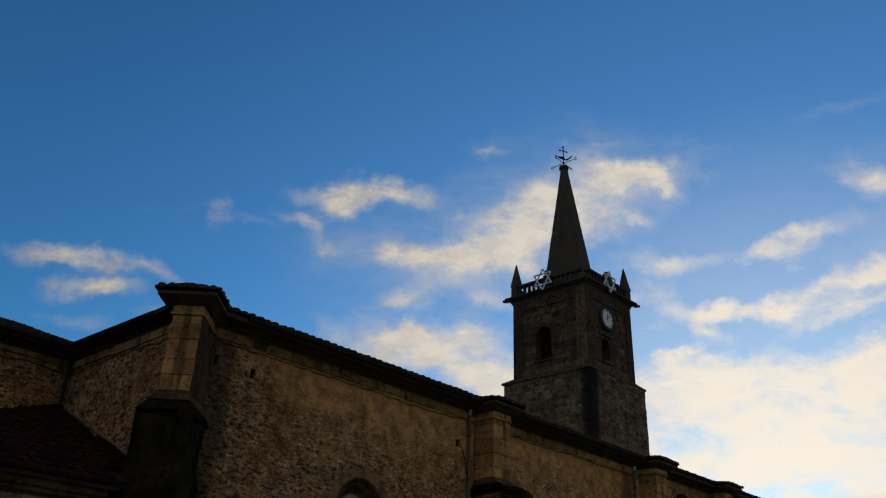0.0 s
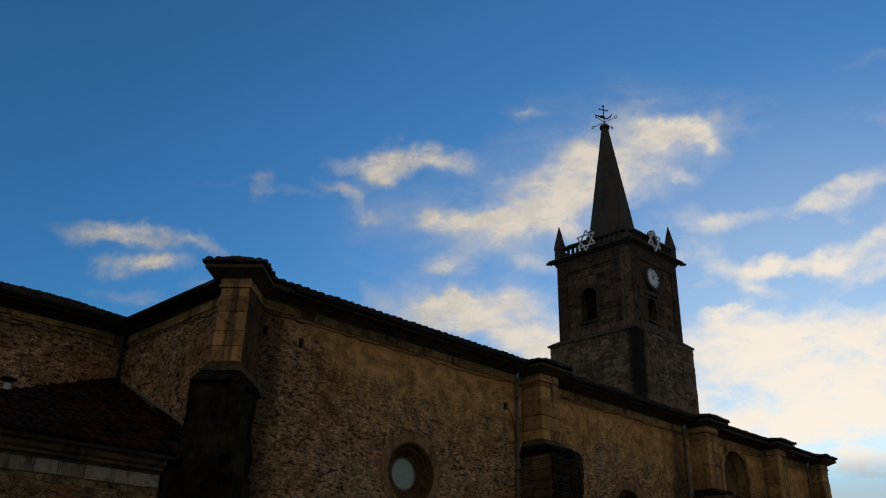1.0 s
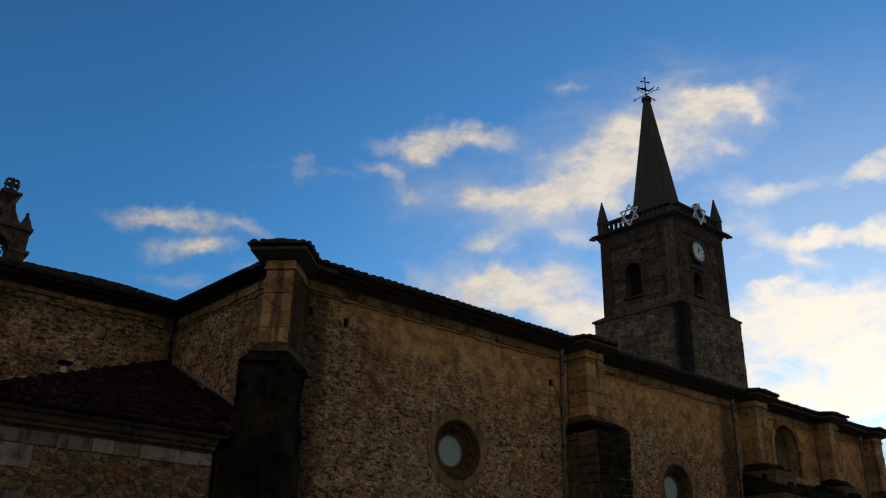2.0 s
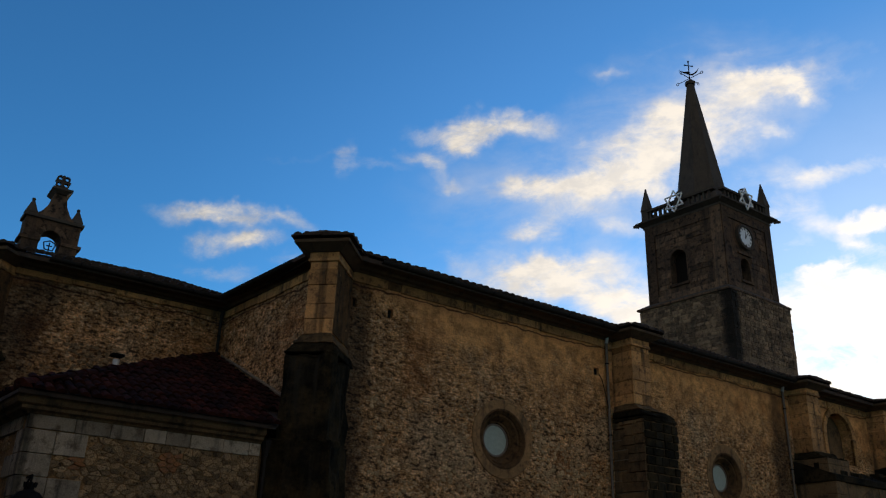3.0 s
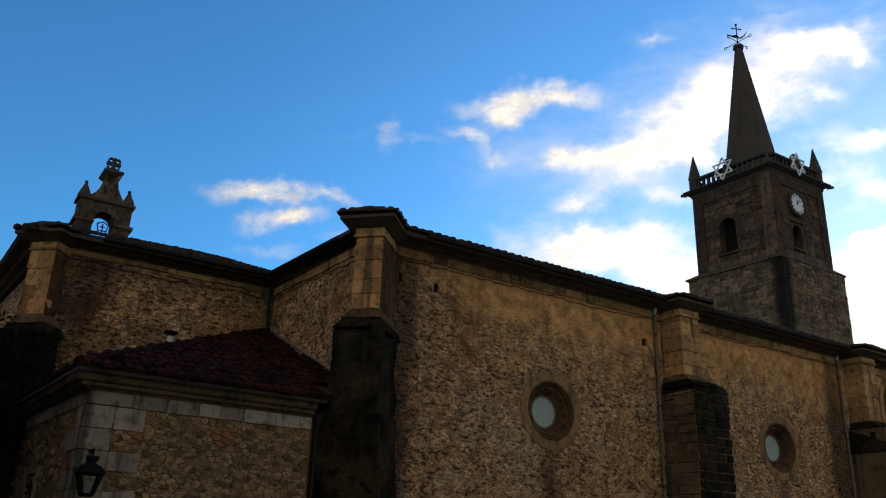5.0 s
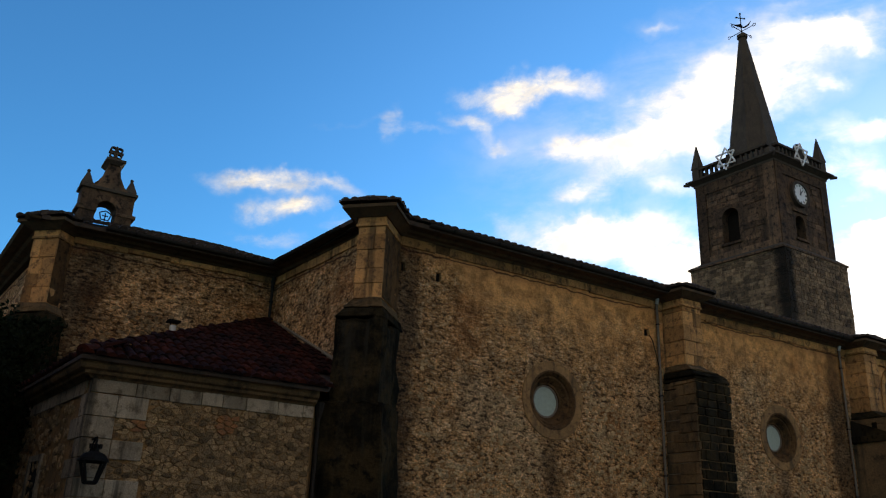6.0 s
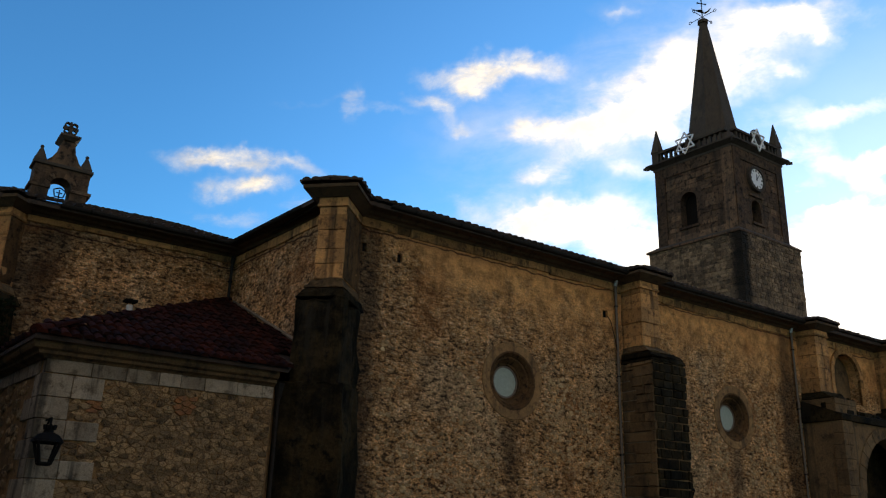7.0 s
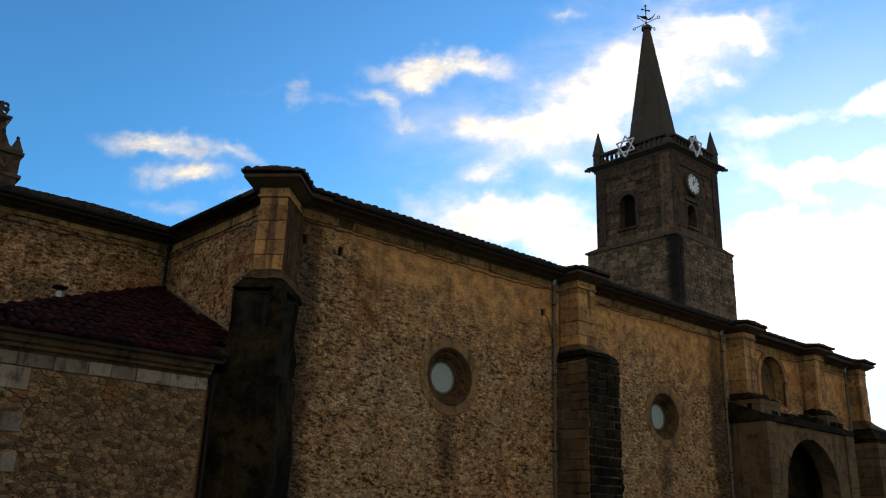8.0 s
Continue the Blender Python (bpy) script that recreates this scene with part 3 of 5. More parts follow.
# ---- stone band and cornice under the eaves ----
def run_profile(bm, path, profile):
    """Sweeps an (out, z) profile along a plan path; out is to the right-hand side of the path."""
    rings = []
    n = len(path)
    for i, p in enumerate(path):
        p = Vector(p)
        e = (Vector(path[min(i + 1, n - 1)]) - Vector(path[max(i - 1, 0)])).normalized() if 0 < i < n - 1 else (Vector(path[1]) - Vector(path[0]) if i == 0 else Vector(path[-1]) - Vector(path[-2])).normalized()
        d = Vector((e.y, -e.x))
        k = 1.0
        if 0 < i < n - 1:
            g = (Vector(path[i + 1]) - p).normalized()
            k = 1 / max(0.3, d.dot(Vector((g.y, -g.x))))
        rings.append([bm.verts.new((p.x + d.x * o * k, p.y + d.y * o * k, z)) for o, z in profile])
    m = len(profile)
    for a, b in zip(rings, rings[1:]):
        for j in range(m):
            bm.faces.new((a[j], b[j], b[(j + 1) % m], a[(j + 1) % m]))
    bm.faces.new(rings[0])
    bm.faces.new(rings[-1][::-1])


CORNICE_PROFILE = [(-0.3, BAND + 0.14), (0.05, BAND + 0.14), (0.09, BAND + 0.18), (0.20, BAND + 0.20), (0.24, BAND + 0.25), (0.40, BAND + 0.27), (0.44, BAND + 0.32), (-0.3, BAND + 0.34)]
for label, path in (("dark weathered stone eaves cornice of the nave", [(INNER[0] + 0.1, APSE_Y - 0.02), (NAVE_X0 + 0.1, NAVE_Y), (NAVE_X1, NAVE_Y)]),
                    ("dark weathered stone eaves cornice of the apse", [(1.3, 29.4), (2.0, APSE_Y), (INNER[0] - 0.02, APSE_Y)])):
    bm = bmesh.new()
    run_profile(bm, path, CORNICE_PROFILE)
    tagged(obj("cornice", bm, CORNICE), label, "cornice", kind="structure")


def band_blocks(a, b, z0, z1, parent, proud=0.035):
    """A course of dressed blocks under the cornice, each its own piece, from a to b in plan."""
    a, b = Vector(a), Vector(b)
    e = (b - a).normalized()
    d = Vector((e.y, -e.x))
    s, total = 0.0, (b - a).length
    while s < total - 0.05:
        w = min(random.uniform(0.55, 1.25), total - s)
        if total - s - w < 0.3:
            w = total - s
        p, q = a + e * (s + 0.006), a + e * (s + w - 0.006)
        out = proud + random.uniform(-0.006, 0.012)
        lo = z0 + random.uniform(-0.02, 0.03)
        part("block", prism([tuple(p + d * out), tuple(q + d * out), tuple(q - d * 0.2), tuple(p - d * 0.2)], lo, z1), ASHLAR, parent)
        s += w


band = tagged(new("trim"), "course of ochre dressed stone under the eaves", "stone band", kind="structure")
band_blocks((8.3, NAVE_Y), (9.25, NAVE_Y), BAND - 0.07, BAND + 0.16, band)
part("block", prism(rect(9.26, 9.61, NAVE_Y - 0.012, NAVE_Y + 0.2), BAND - 0.05, BAND + 0.16), SOOT_AND_SHADE, band, "recessed rust-brown block")
band_blocks((9.62, NAVE_Y), (16.52, NAVE_Y), BAND - 0.07, BAND + 0.16, band)
band_blocks((17.22, NAVE_Y), (24.78, NAVE_Y), BAND - 0.07, BAND + 0.16, band)
band_blocks((25.5, NAVE_Y), (29.6, NAVE_Y), BAND - 0.07, BAND + 0.16, band)
band_blocks((30.25, NAVE_Y), (33.42, NAVE_Y), BAND - 0.07, BAND + 0.16, band)
band_blocks((INNER[0], APSE_Y), (NAVE_X0 - 0.02, NAVE_Y + 0.3), BAND - 0.05, BAND + 0.16, band)
band_blocks((2.4, APSE_Y), INNER, BAND, BAND + 0.16, band)

# ---- roofs ----
def roof_slab(bm, pts, thick=0.10):
    top = [bm.verts.new(p) for p in pts]
    low = [bm.verts.new((p[0], p[1], p[2] - thick)) for p in pts]
    n = len(pts)
    bm.faces.new(top)
    bm.faces.new(low[::-1])
    for i in range(n):
        bm.faces.new((top[i], low[i], low[(i + 1) % n], top[(i + 1) % n]))


TILE_Z = BAND + 0.35
EO = 0.50
up_s = Vector((0, 1, SLOPE)).normalized()
nave_roof = tagged(new("nave_roof"), "low-pitched roof of sooty clay barrel tiles over the nave", "roof", kind="structure")
rise = SLOPE * (RIDGE_Y - NAVE_Y + EO)
e0, e1 = NAVE_X0 - 0.3, NAVE_X1 + 0.1
hip = e0 + (RIDGE_Y - NAVE_Y + EO)
bm = bmesh.new()
ridge = TILE_Z + rise
roof_slab(bm, [(e0, NAVE_Y - EO, TILE_Z), (e1, NAVE_Y - EO, TILE_Z), (e1, RIDGE_Y, ridge), (hip, RIDGE_Y, ridge)])
roof_slab(bm, [(e1, 34.7, TILE_Z), (e0, 34.7, TILE_Z), (hip, RIDGE_Y, ridge), (e1, RIDGE_Y, ridge)])
roof_slab(bm, [(e0, 34.7, TILE_Z), (e0, NAVE_Y - EO, TILE_Z), (hip, RIDGE_Y, ridge)])
part("roof_deck", bm, DARKTILE, nave_roof)
bm = bmesh.new()
tile_rows(bm, (e0 + 0.3, NAVE_Y - EO - 0.05, TILE_Z), (e1, NAVE_Y - EO - 0.05, TILE_Z), up_s, 4)
tagged(part("tile_field", bm, DARKTILE, nave_roof), "rows of sooty barrel tiles", kind="stuff")
bm = bmesh.new()
add_prism(bm, [(INNER[0] - 0.36, APSE_Y - 0.5), (NAVE_X0 - 0.36, NAVE_Y - 0.42), (NAVE_X0 + 0.2, NAVE_Y - 0.42), (INNER[0] + 0.2, APSE_Y - 0.5)], TILE_Z - 0.05, TILE_Z + 0.05)
part("verge", bm, DARKTILE, nave_roof, "plain dark edge of the hipped end")

apse_roof = tagged(new("apse_roof"), "low-pitched roof of old clay barrel tiles over the apse", "roof", kind="structure")
a_rise = 0.375 * (RIDGE_Y - APSE_Y + EO)
a_up = Vector((0, 1, 0.375)).normalized()
bm = bmesh.new()
roof_slab(bm, [(1.6, APSE_Y - EO, TILE_Z), (INNER[0] + 2.5, APSE_Y - EO, TILE_Z), (INNER[0] + 2.5, RIDGE_Y, TILE_Z + a_rise), (6.3, RIDGE_Y, TILE_Z + a_rise)])
roof_slab(bm, [(INNER[0] + 2.5, 29.9, TILE_Z), (0.9, 29.9, TILE_Z), (6.3, RIDGE_Y, TILE_Z + a_rise), (INNER[0] + 2.5, RIDGE_Y, TILE_Z + a_rise)])
roof_slab(bm, [(0.9, 29.9, TILE_Z), (1.6, APSE_Y - EO, TILE_Z), (6.3, RIDGE_Y, TILE_Z + a_rise)])
part("roof_deck", bm, DARKTILE, apse_roof)
bm = bmesh.new()
tile_rows(bm, (2.0, APSE_Y - EO - 0.05, TILE_Z), (INNER[0] - 0.3, APSE_Y - EO - 0.05, TILE_Z), a_up, 15, hip=0.82)
tagged(part("tile_field", bm, DARKTILE, apse_roof), "rows of old barrel tiles", kind="stuff")

# ---- pilasters and buttresses ----
def coursed(parent, poly, z0, z1, mat, name="block", height=0.34, wob=0.014, gap=0.003):
    """Dressed blocks, course on course, filling a plan polygon; each course is one or two pieces."""
    z = z0
    while z < z1 - 0.02:
        h = min(height * random.uniform(0.8, 1.25), z1 - z)
        if z1 - z - h < 0.12:
            h = z1 - z
        p = grown(poly, random.uniform(-wob, wob))
        cut = random.uniform(0.35, 0.65)
        m0, m1 = Vector(p[0]).lerp(Vector(p[1]), cut), Vector(p[3]).lerp(Vector(p[2]), cut)
        g = (Vector(p[1]) - Vector(p[0])).normalized() * gap
        part(name, prism([p[0], tuple(m0 - g), tuple(m1 - g), p[3]], z + gap, z + h - gap, bevel=0.016), mat, parent)
        part(name, prism([tuple(m0 + g), p[1], p[2], tuple(m1 + g)], z + gap, z + h - gap, bevel=0.016), mat, parent)
        z += h


def cap(parent, poly, z):
    """A moulded capital with a little tiled roof, over a plan polygon (anticlockwise, the first side is the front)."""
    part("necking", prism(grown(poly, 0.035), z + 0.0, z + 0.06, bevel=0.012), ASHLAR, parent)
    part("frieze", prism(grown(poly, 0.012), z + 0.06, z + 0.20), ASHLAR, parent)
    part("moulding", prism(grown(poly, 0.05), z + 0.20, z + 0.32, top=grown(poly, 0.26)), CORNICE, parent)
    part("corona", prism(grown(poly, 0.29), z + 0.32, z + 0.40, bevel=0.015), CORNICE, parent)
    g = [Vector((*q, z + 0.41)) for q in grown(poly, 0.30)]
    mid = sum(g, Vector()) / 4
    bm = bmesh.new()
    add_prism(bm, [tuple(q) for q in g], 0, 0, top=[(*(q.lerp(mid, 0.6)).to_2d(), z + 0.48) for q in g])
    for i in (0, 1, 3):
        a, b = g[i], g[(i + 1) % 4]
        e = (b - a).normalized()
        inn = Vector((-e.y, e.x, 0))
        out = -inn * 0.04
        tile_rows(bm, a + out, b + out, (inn + Vector((0, 0, 0.16))).normalized(), 2, pitch=0.20, expose=0.30)
    part("tile_cap", bm, DARKTILE, parent, "little roof of dark barrel tiles")


def sloped_block(poly, z0, zf, zb):
    """A block whose top rises from the front side (first two corners) to the back."""
    return prism(poly, z0, zf, top=[(*poly[0], zf), (*poly[1], zf), (*poly[2], zb), (*poly[3], zb)])


def pilaster(poly, low, zt, label, low_mat, top_mat=ASHLAR, wash=0.35):
    """Upper shaft with its cap on a wider buttress with a sloped head."""
    t = thing("buttress", label, "buttress", "buttresses along the church")
    coursed(t, poly, zt, BAND - 0.07, top_mat)
    cap(t, poly, BAND - 0.07)
    return t


def rough(bm, cuts=5, amount=0.035, size=2.6):
    """Breaks up a clean block: finer faces, worn and pushed about."""
    bmesh.ops.subdivide_edges(bm, edges=list(bm.edges), cuts=cuts, use_grid_fill=True)
    bm.normal_update()
    for v in bm.verts:
        k = noise.fractal(v.co * size, 0.7, 2.1, 4)
        v.co += v.normal * (k * amount - amount * 0.3)
    return bm


def buttress_body(t, low, zt, up, ztop, mat, height=0.30, gap=0.004):
    if mat is BLACKENED:
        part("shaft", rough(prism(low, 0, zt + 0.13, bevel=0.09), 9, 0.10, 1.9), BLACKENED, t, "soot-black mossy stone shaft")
    else:
        coursed(t, low, 0, zt, mat, "stone", height, 0.012, gap)
    if gap > 0.006:
        part("mortar", prism(grown(low, -0.02), 0, zt - 0.3), JOINT, t, "pale mortar in the joints")
    mid = [tuple(Vector(p).lerp(Vector(q), 0.45)) for p, q in zip(low, up)]
    if mat is not BLACKENED:
        part("weathering", rough(prism(grown(low, 0.03), zt, zt + 0.12, top=grown(low, 0.0), bevel=0.02), 3, 0.05), BLACKENED, t, "black lichen-grown ledge")
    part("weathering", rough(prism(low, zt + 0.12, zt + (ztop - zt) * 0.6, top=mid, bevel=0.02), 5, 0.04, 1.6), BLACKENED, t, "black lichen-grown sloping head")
    part("weathering", rough(prism(mid, zt + (ztop - zt) * 0.6, ztop, top=grown(up, 0.015), bevel=0.02), 4, 0.05), BUTTRESS, t, "grey sloping head")


# corner buttress of the nave, set diagonally
c1 = [(7.09, 14.59), (7.51, 14.17), (8.50, 15.16), (8.08, 15.58)]
l1 = [(6.79, 14.82), (7.55, 14.06), (8.70, 15.21), (7.94, 15.97)]
t = pilaster(c1, l1, 6.30, "diagonal ochre sandstone corner buttress on a blackened base", BLACKENED)
buttress_body(t, l1, 5.80, c1, 6.32, BLACKENED, 0.32)
# widened to the left so its black stands in for the shaded gap
part("plinth", rough(prism([(6.45, 15.1), (7.60, 13.98), (8.8, 15.2), (7.9, 16.2)], 0, 4.25, bevel=0.05), 8, 0.10), BLACKENED, t, "soot-black wider foot, also filling the shaded gap by the annex")

def soot_crust(t, poly, z0, z1):
    """A thin uneven crust of soot on the flank between the second and third corner of a shaft."""
    p, q = Vector(poly[1]), Vector(poly[2])
    e = (q - p).normalized()
    n = Vector((e.y, -e.x))
    a, b = p + e * 0.03, q - e * 0.02
    part("soot_crust", rough(prism([tuple(a + n * 0.014), tuple(b + n * 0.014), tuple(b - n * 0.03), tuple(a - n * 0.03)], z0, z1), 6, 0.012, 3.0), SOOT_AND_SHADE, t, "brown soot crust on the flank")


soot_crust(t, c1, 6.32, BAND - 0.08)

# diagonal buttress at the apse corner
c0 = [(1.58, 19.91), (2.03, 19.46), (2.75, 20.18), (2.30, 20.63)]
l0 = [(1.30, 20.10), (2.12, 19.28), (3.00, 20.16), (2.18, 20.98)]
t = pilaster(c0, l0, 6.35, "diagonal ochre sandstone buttress at the apse corner, blackened below", BLACKENED)
buttress_body(t, l0, 5.80, c0, 6.37, BLACKENED, 0.32)

soot_crust(t, c0, 6.37, BAND - 0.08)

# buttress between the two round windows, with a broad lower stage
x0, x1, y0 = PILASTERS[0]
b2 = t = pilaster(rect(x0, x1, y0, 15.1), None, 6.30, "ochre buttress between round windows, stained black below", BUTTRESS)
buttress_body(t, rect(16.42, 17.64, 13.92, 15.1), 5.85, rect(x0, x1, y0, 15.1), 6.32, BUTTRESS, 0.27, 0.012)

for x0, x1, y0 in PILASTERS[1:]:
    t = pilaster(rect(x0, x1, y0, 15.1), None, 6.05, "slender ochre sandstone buttress of the west bays", BUTTRESS)
    if x0 > 33:
        buttress_body(t, rect(33.38, 36.2, 14.1, 15.1), 5.2, rect(x0, x1, y0, 15.1), 6.07, BUTTRESS, 0.32)
    else:
        wide = 0.42 if x0 < 26 else 0.12
        foot = rect(x0 - 0.08, x1 + wide, 13.88 if x0 < 26 else 14.1, 15.05)
        coursed(t, foot, 5.30, 5.82, BUTTRESS, "stone", 0.27)
        part("weathering", rough(prism(foot, 5.82, 6.08, top=grown(rect(x0, x1, y0, 15.05), 0.02), bevel=0.02), 5, 0.09), BLACKENED, t, "black lichen-grown sloping head")

# ---- round windows ----
def round_window(cx, cz):
    w = tagged(new("window"), "round window with stepped plaster surround and pale pane", "window", "round nave windows", "structure")
    def lathe(profile, mat, name, label=""):
        bm = bmesh.new()
        n = 64
        rings = [[bm.verts.new((cx + r * math.cos(2 * math.pi * i / n), y, cz + r * math.sin(2 * math.pi * i / n))) for i in range(n)] for r, y in profile]
        for a, b in zip(rings, rings[1:] + rings[:1]):
            for i in range(n):
                bm.faces.new((a[i], a[(i + 1) % n], b[(i + 1) % n], b[i]))
        return part(name, bm, mat, w, label)
    lathe([(0.70, 15.12), (0.70, 14.985), (0.905, 14.98), (0.92, 14.99), (0.92, 15.02), (0.75, 15.12)], RINGS, "surround", "flat plaster ring")
    # splay coloured darker than the ring to deepen the shading of its steps
    lathe([(0.705, 14.99), (0.655, 14.99), (0.60, 15.06), (0.59, 15.10), (0.54, 15.10), (0.44, 15.24), (0.40, 15.24), (0.37, 15.33), (0.72, 15.33)], SOOT_AND_SHADE, "moulding", "stepped stone splay with its shade in the dark brown")
    lathe([(0.385, 15.27), (0.345, 15.27), (0.345, 15.31), (0.385, 15.31)], PIPE, "window_frame")
    bm = bmesh.new()
    bmesh.ops.create_circle(bm, cap_ends=True, segments=48, radius=0.36)
    bmesh.ops.rotate(bm, verts=bm.verts, matrix=Matrix.Rotation(radians(90), 3, "X"))
    ext = bmesh.ops.extrude_face_region(bm, geom=list(bm.faces))
    bmesh.ops.translate(bm, verts=[e for e in ext["geom"] if isinstance(e, bmesh.types.BMVert)], vec=(0, 0.01, 0))
    bmesh.ops.translate(bm, verts=bm.verts, vec=(cx, 15.29, cz))
    part("pane", bm, PANE, w, "pale grey-green glass")


for c in WINDOWS:
    round_window(*c)

# ---- downpipes ----
def downpipe(x, y, z1, label, mat=None):
    t = thing("downpipe", label, "downpipe", "rainwater pipes")
    bm = bmesh.new()
    add_tube(bm, (x, y, 0), (x, y, z1), 0.038, 10)
    pipe = part("pipe", bm, mat or PIPE, t)
    bm = bmesh.new()
    add_tube(bm, (x, y, z1), (x, y - 0.05, z1 + 0.18), 0.05, 10)
    part("outlet", bm, mat or ZINC, t, "zinc outlet")
    for z in (1.5, 3.5, 5.5, 7.4):
        bm = bmesh.new()
        add_tube(bm, (x, y, z), (x, y, z + 0.03), 0.056, 10)
        part("clip", bm, IRON, pipe)


downpipe(16.25, 14.93, 7.98, "brown painted rainwater pipe on the nave wall")
downpipe(24.42, 14.93, 7.98, "brown painted rainwater pipe on the nave wall")
downpipe(33.16, 14.93, 7.98, "brown painted rainwater pipe on the nave wall")
downpipe(INNER[0] - 0.12, APSE_Y - 0.08, 7.9, "dark rainwater pipe in the inner corner", DARKPIPE)

# ---- eaves gutters ----
def gutter(path, z, label):
    """A half-round gutter along a plan path, with brackets."""
    t = thing("gutter", label, "gutter", "eaves gutters")
    bm = bmesh.new()
    prof = [(0.075 * math.cos(math.pi * i / 8), z - 0.075 * math.sin(math.pi * i / 8)) for i in range(9)]
    run_profile(bm, path, prof + [(o * 0.9, h + 0.004) for o, h in prof[::-1]])
    part("trough", bm, DARKPIPE, t)
    for a, b in zip(path, path[1:]):
        a, b = Vector(a), Vector(b)
        n = max(1, int((b - a).length / 1.1))
        for i in range(n):
            p = a.lerp(b, (i + 0.5) / n)
            e = (b - a).normalized()
            bm = bmesh.new()
            run_profile(bm, [tuple(p - e * 0.015), tuple(p + e * 0.015)], [(o * 1.1, h - 0.006) for o, h in prof] + [(o, h + 0.004) for o, h in prof[::-1]])
            part("bracket", bm, IRON, t)


GZ = BAND + 0.36
gutter([(INNER[0] - 0.40, APSE_Y - 0.55), (NAVE_X0 - 0.42, 15.75)], GZ, "dark half-round gutter along the return eaves")
gutter([(8.75, NAVE_Y - 0.53), (16.25, NAVE_Y - 0.53)], GZ, "dark half-round gutter along the nave eaves")
gutter([(17.5, NAVE_Y - 0.53), (24.5, NAVE_Y - 0.53)], GZ, "dark half-round gutter along the nave eaves")
gutter([(2.95, APSE_Y - 0.55), (INNER[0] - 0.45, APSE_Y - 0.55)], GZ, "dark half-round gutter along the apse eaves")

# ---- tower ----
TX0, TX1, TY0, TY1 = 33.0, 37.15, 22.3, 26.85
TCX, TCY = 35.0, 24.65


def tp(x, y):
    return sk(x, y, TY0)


def trect(x0, x1, y0, y1):
    return [tp(x0, y0), tp(x1, y0), tp(x1, y1), tp(x0, y1)]


tower = thing("tower", "square grey stone clock tower with a tall dark spire", "tower")
lower_stage = part("lower_stage", prism(trect(TX0 - 0.36, TX1 + 0.42, TY0 - 0.3, TY1 + 0.38), 0, 15.45), TOWER_LOW, tower)
part("set_off", prism(trect(TX0 - 0.46, TX1 + 0.54, TY0 - 0.34, TY1 + 0.49), 15.45, 15.55), TOWER, tower)
part("set_off_slope", prism(trect(TX0 - 0.44, TX1 + 0.52, TY0 - 0.32, TY1 + 0.47), 15.55, 15.8, top=trect(TX0 - 0.05, TX1 + 0.05, TY0 - 0.05, TY1 + 0.05)), SPIRE, tower, "dark weathered ledge")


def belfry_face(bm, a, b, z0, z1, o0, o1, sill, spring, depth=0.55):
    """One belfry side from plan point a to b with an arched opening between the distances o0 and o1."""
    tmp = bmesh.new()
    a, b = Vector(a), Vector(b)
    arch_panel(tmp, 0, (b - a).length, z0, z1, o0, o1, spring, sill, 0, depth)
    e = (b - a).normalized()
    n = Vector((-e.y, e.x))
    bmesh.ops.remove_doubles(tmp, verts=tmp.verts, dist=0.0005)
    for f in tmp.faces:
        bm.faces.new([bm.verts.new((a.x + e.x * v.co.x + n.x * v.co.y, a.y + e.y * v.co.x + n.y * v.co.y, v.co.z)) for v in f.verts])


bm = bmesh.new()
c_se, c_sw, c_nw, c_ne = trect(TX0, TX1, TY0, TY1)
belfry_face(bm, c_ne, c_se, 15.7, 20.2, 1.42, 2.38, 16.5, 17.92)
belfry_face(bm, c_se, c_sw, 15.7, 20.2, 1.25, 2.0, 16.3, 17.2)
belfry_face(bm, c_sw, c_nw, 15.7, 20.2, 1.8, 2.7, 16.5, 17.92)
belfry_face(bm, c_nw, c_ne, 15.7, 20.2, 1.6, 2.4, 16.5, 17.92)
bmesh.ops.remove_doubles(bm, verts=bm.verts, dist=0.001)
belfry = part("belfry", bm, TOWER, tower)
# solid block, its black colour stands for the shade behind the openings
part("belfry_core", prism(trect(TX0 + 0.5, TX1 - 0.5, TY0 + 0.5, TY1 - 0.5), 15.7, 20.1), SHADE_BLACK, tower, "black block painting the shade inside the belfry")

# raised strips framing the belfry sides
def strip(p, q, z0, z1, out=0.06):
    p, q = Vector(p), Vector(q)
    e = (q - p).normalized()
    n = Vector((e.y, -e.x)) * out
    part("strip", prism([tuple(p + n), tuple(q + n), tuple(q - n), tuple(p - n)], z0, z1), TOWER, belfry)


for a, b in ((c_ne, c_se), (c_se, c_sw)):
    a, b = Vector(a), Vector(b)
    strip(a, a.lerp(b, 0.13), 15.8, 20.2)
    strip(b.lerp(a, 0.13), b, 15.8, 20.2)
    strip(a.lerp(b, 0.13), b.lerp(a, 0.13), 19.55, 20.2, 0.055)
    strip(a.lerp(b, 0.13), b.lerp(a, 0.13), 15.8, 16.1, 0.055)

part("cornice_low", prism(trect(TX0 - 0.08, TX1 + 0.08, TY0 - 0.08, TY1 + 0.08), 20.1, 20.22), SPIRE, tower)
part("cornice_mid", prism(trect(TX0 - 0.10, TX1 + 0.10, TY0 - 0.10, TY1 + 0.10), 20.22, 20.36, top=trect(TX0 - 0.32, TX1 + 0.32, TY0 - 0.32, TY1 + 0.32)), SPIRE, tower)
part("cornice_top", prism(trect(TX0 - 0.36, TX1 + 0.36, TY0 - 0.36, TY1 + 0.36), 20.36, 20.46, bevel=0.02), SPIRE, tower)
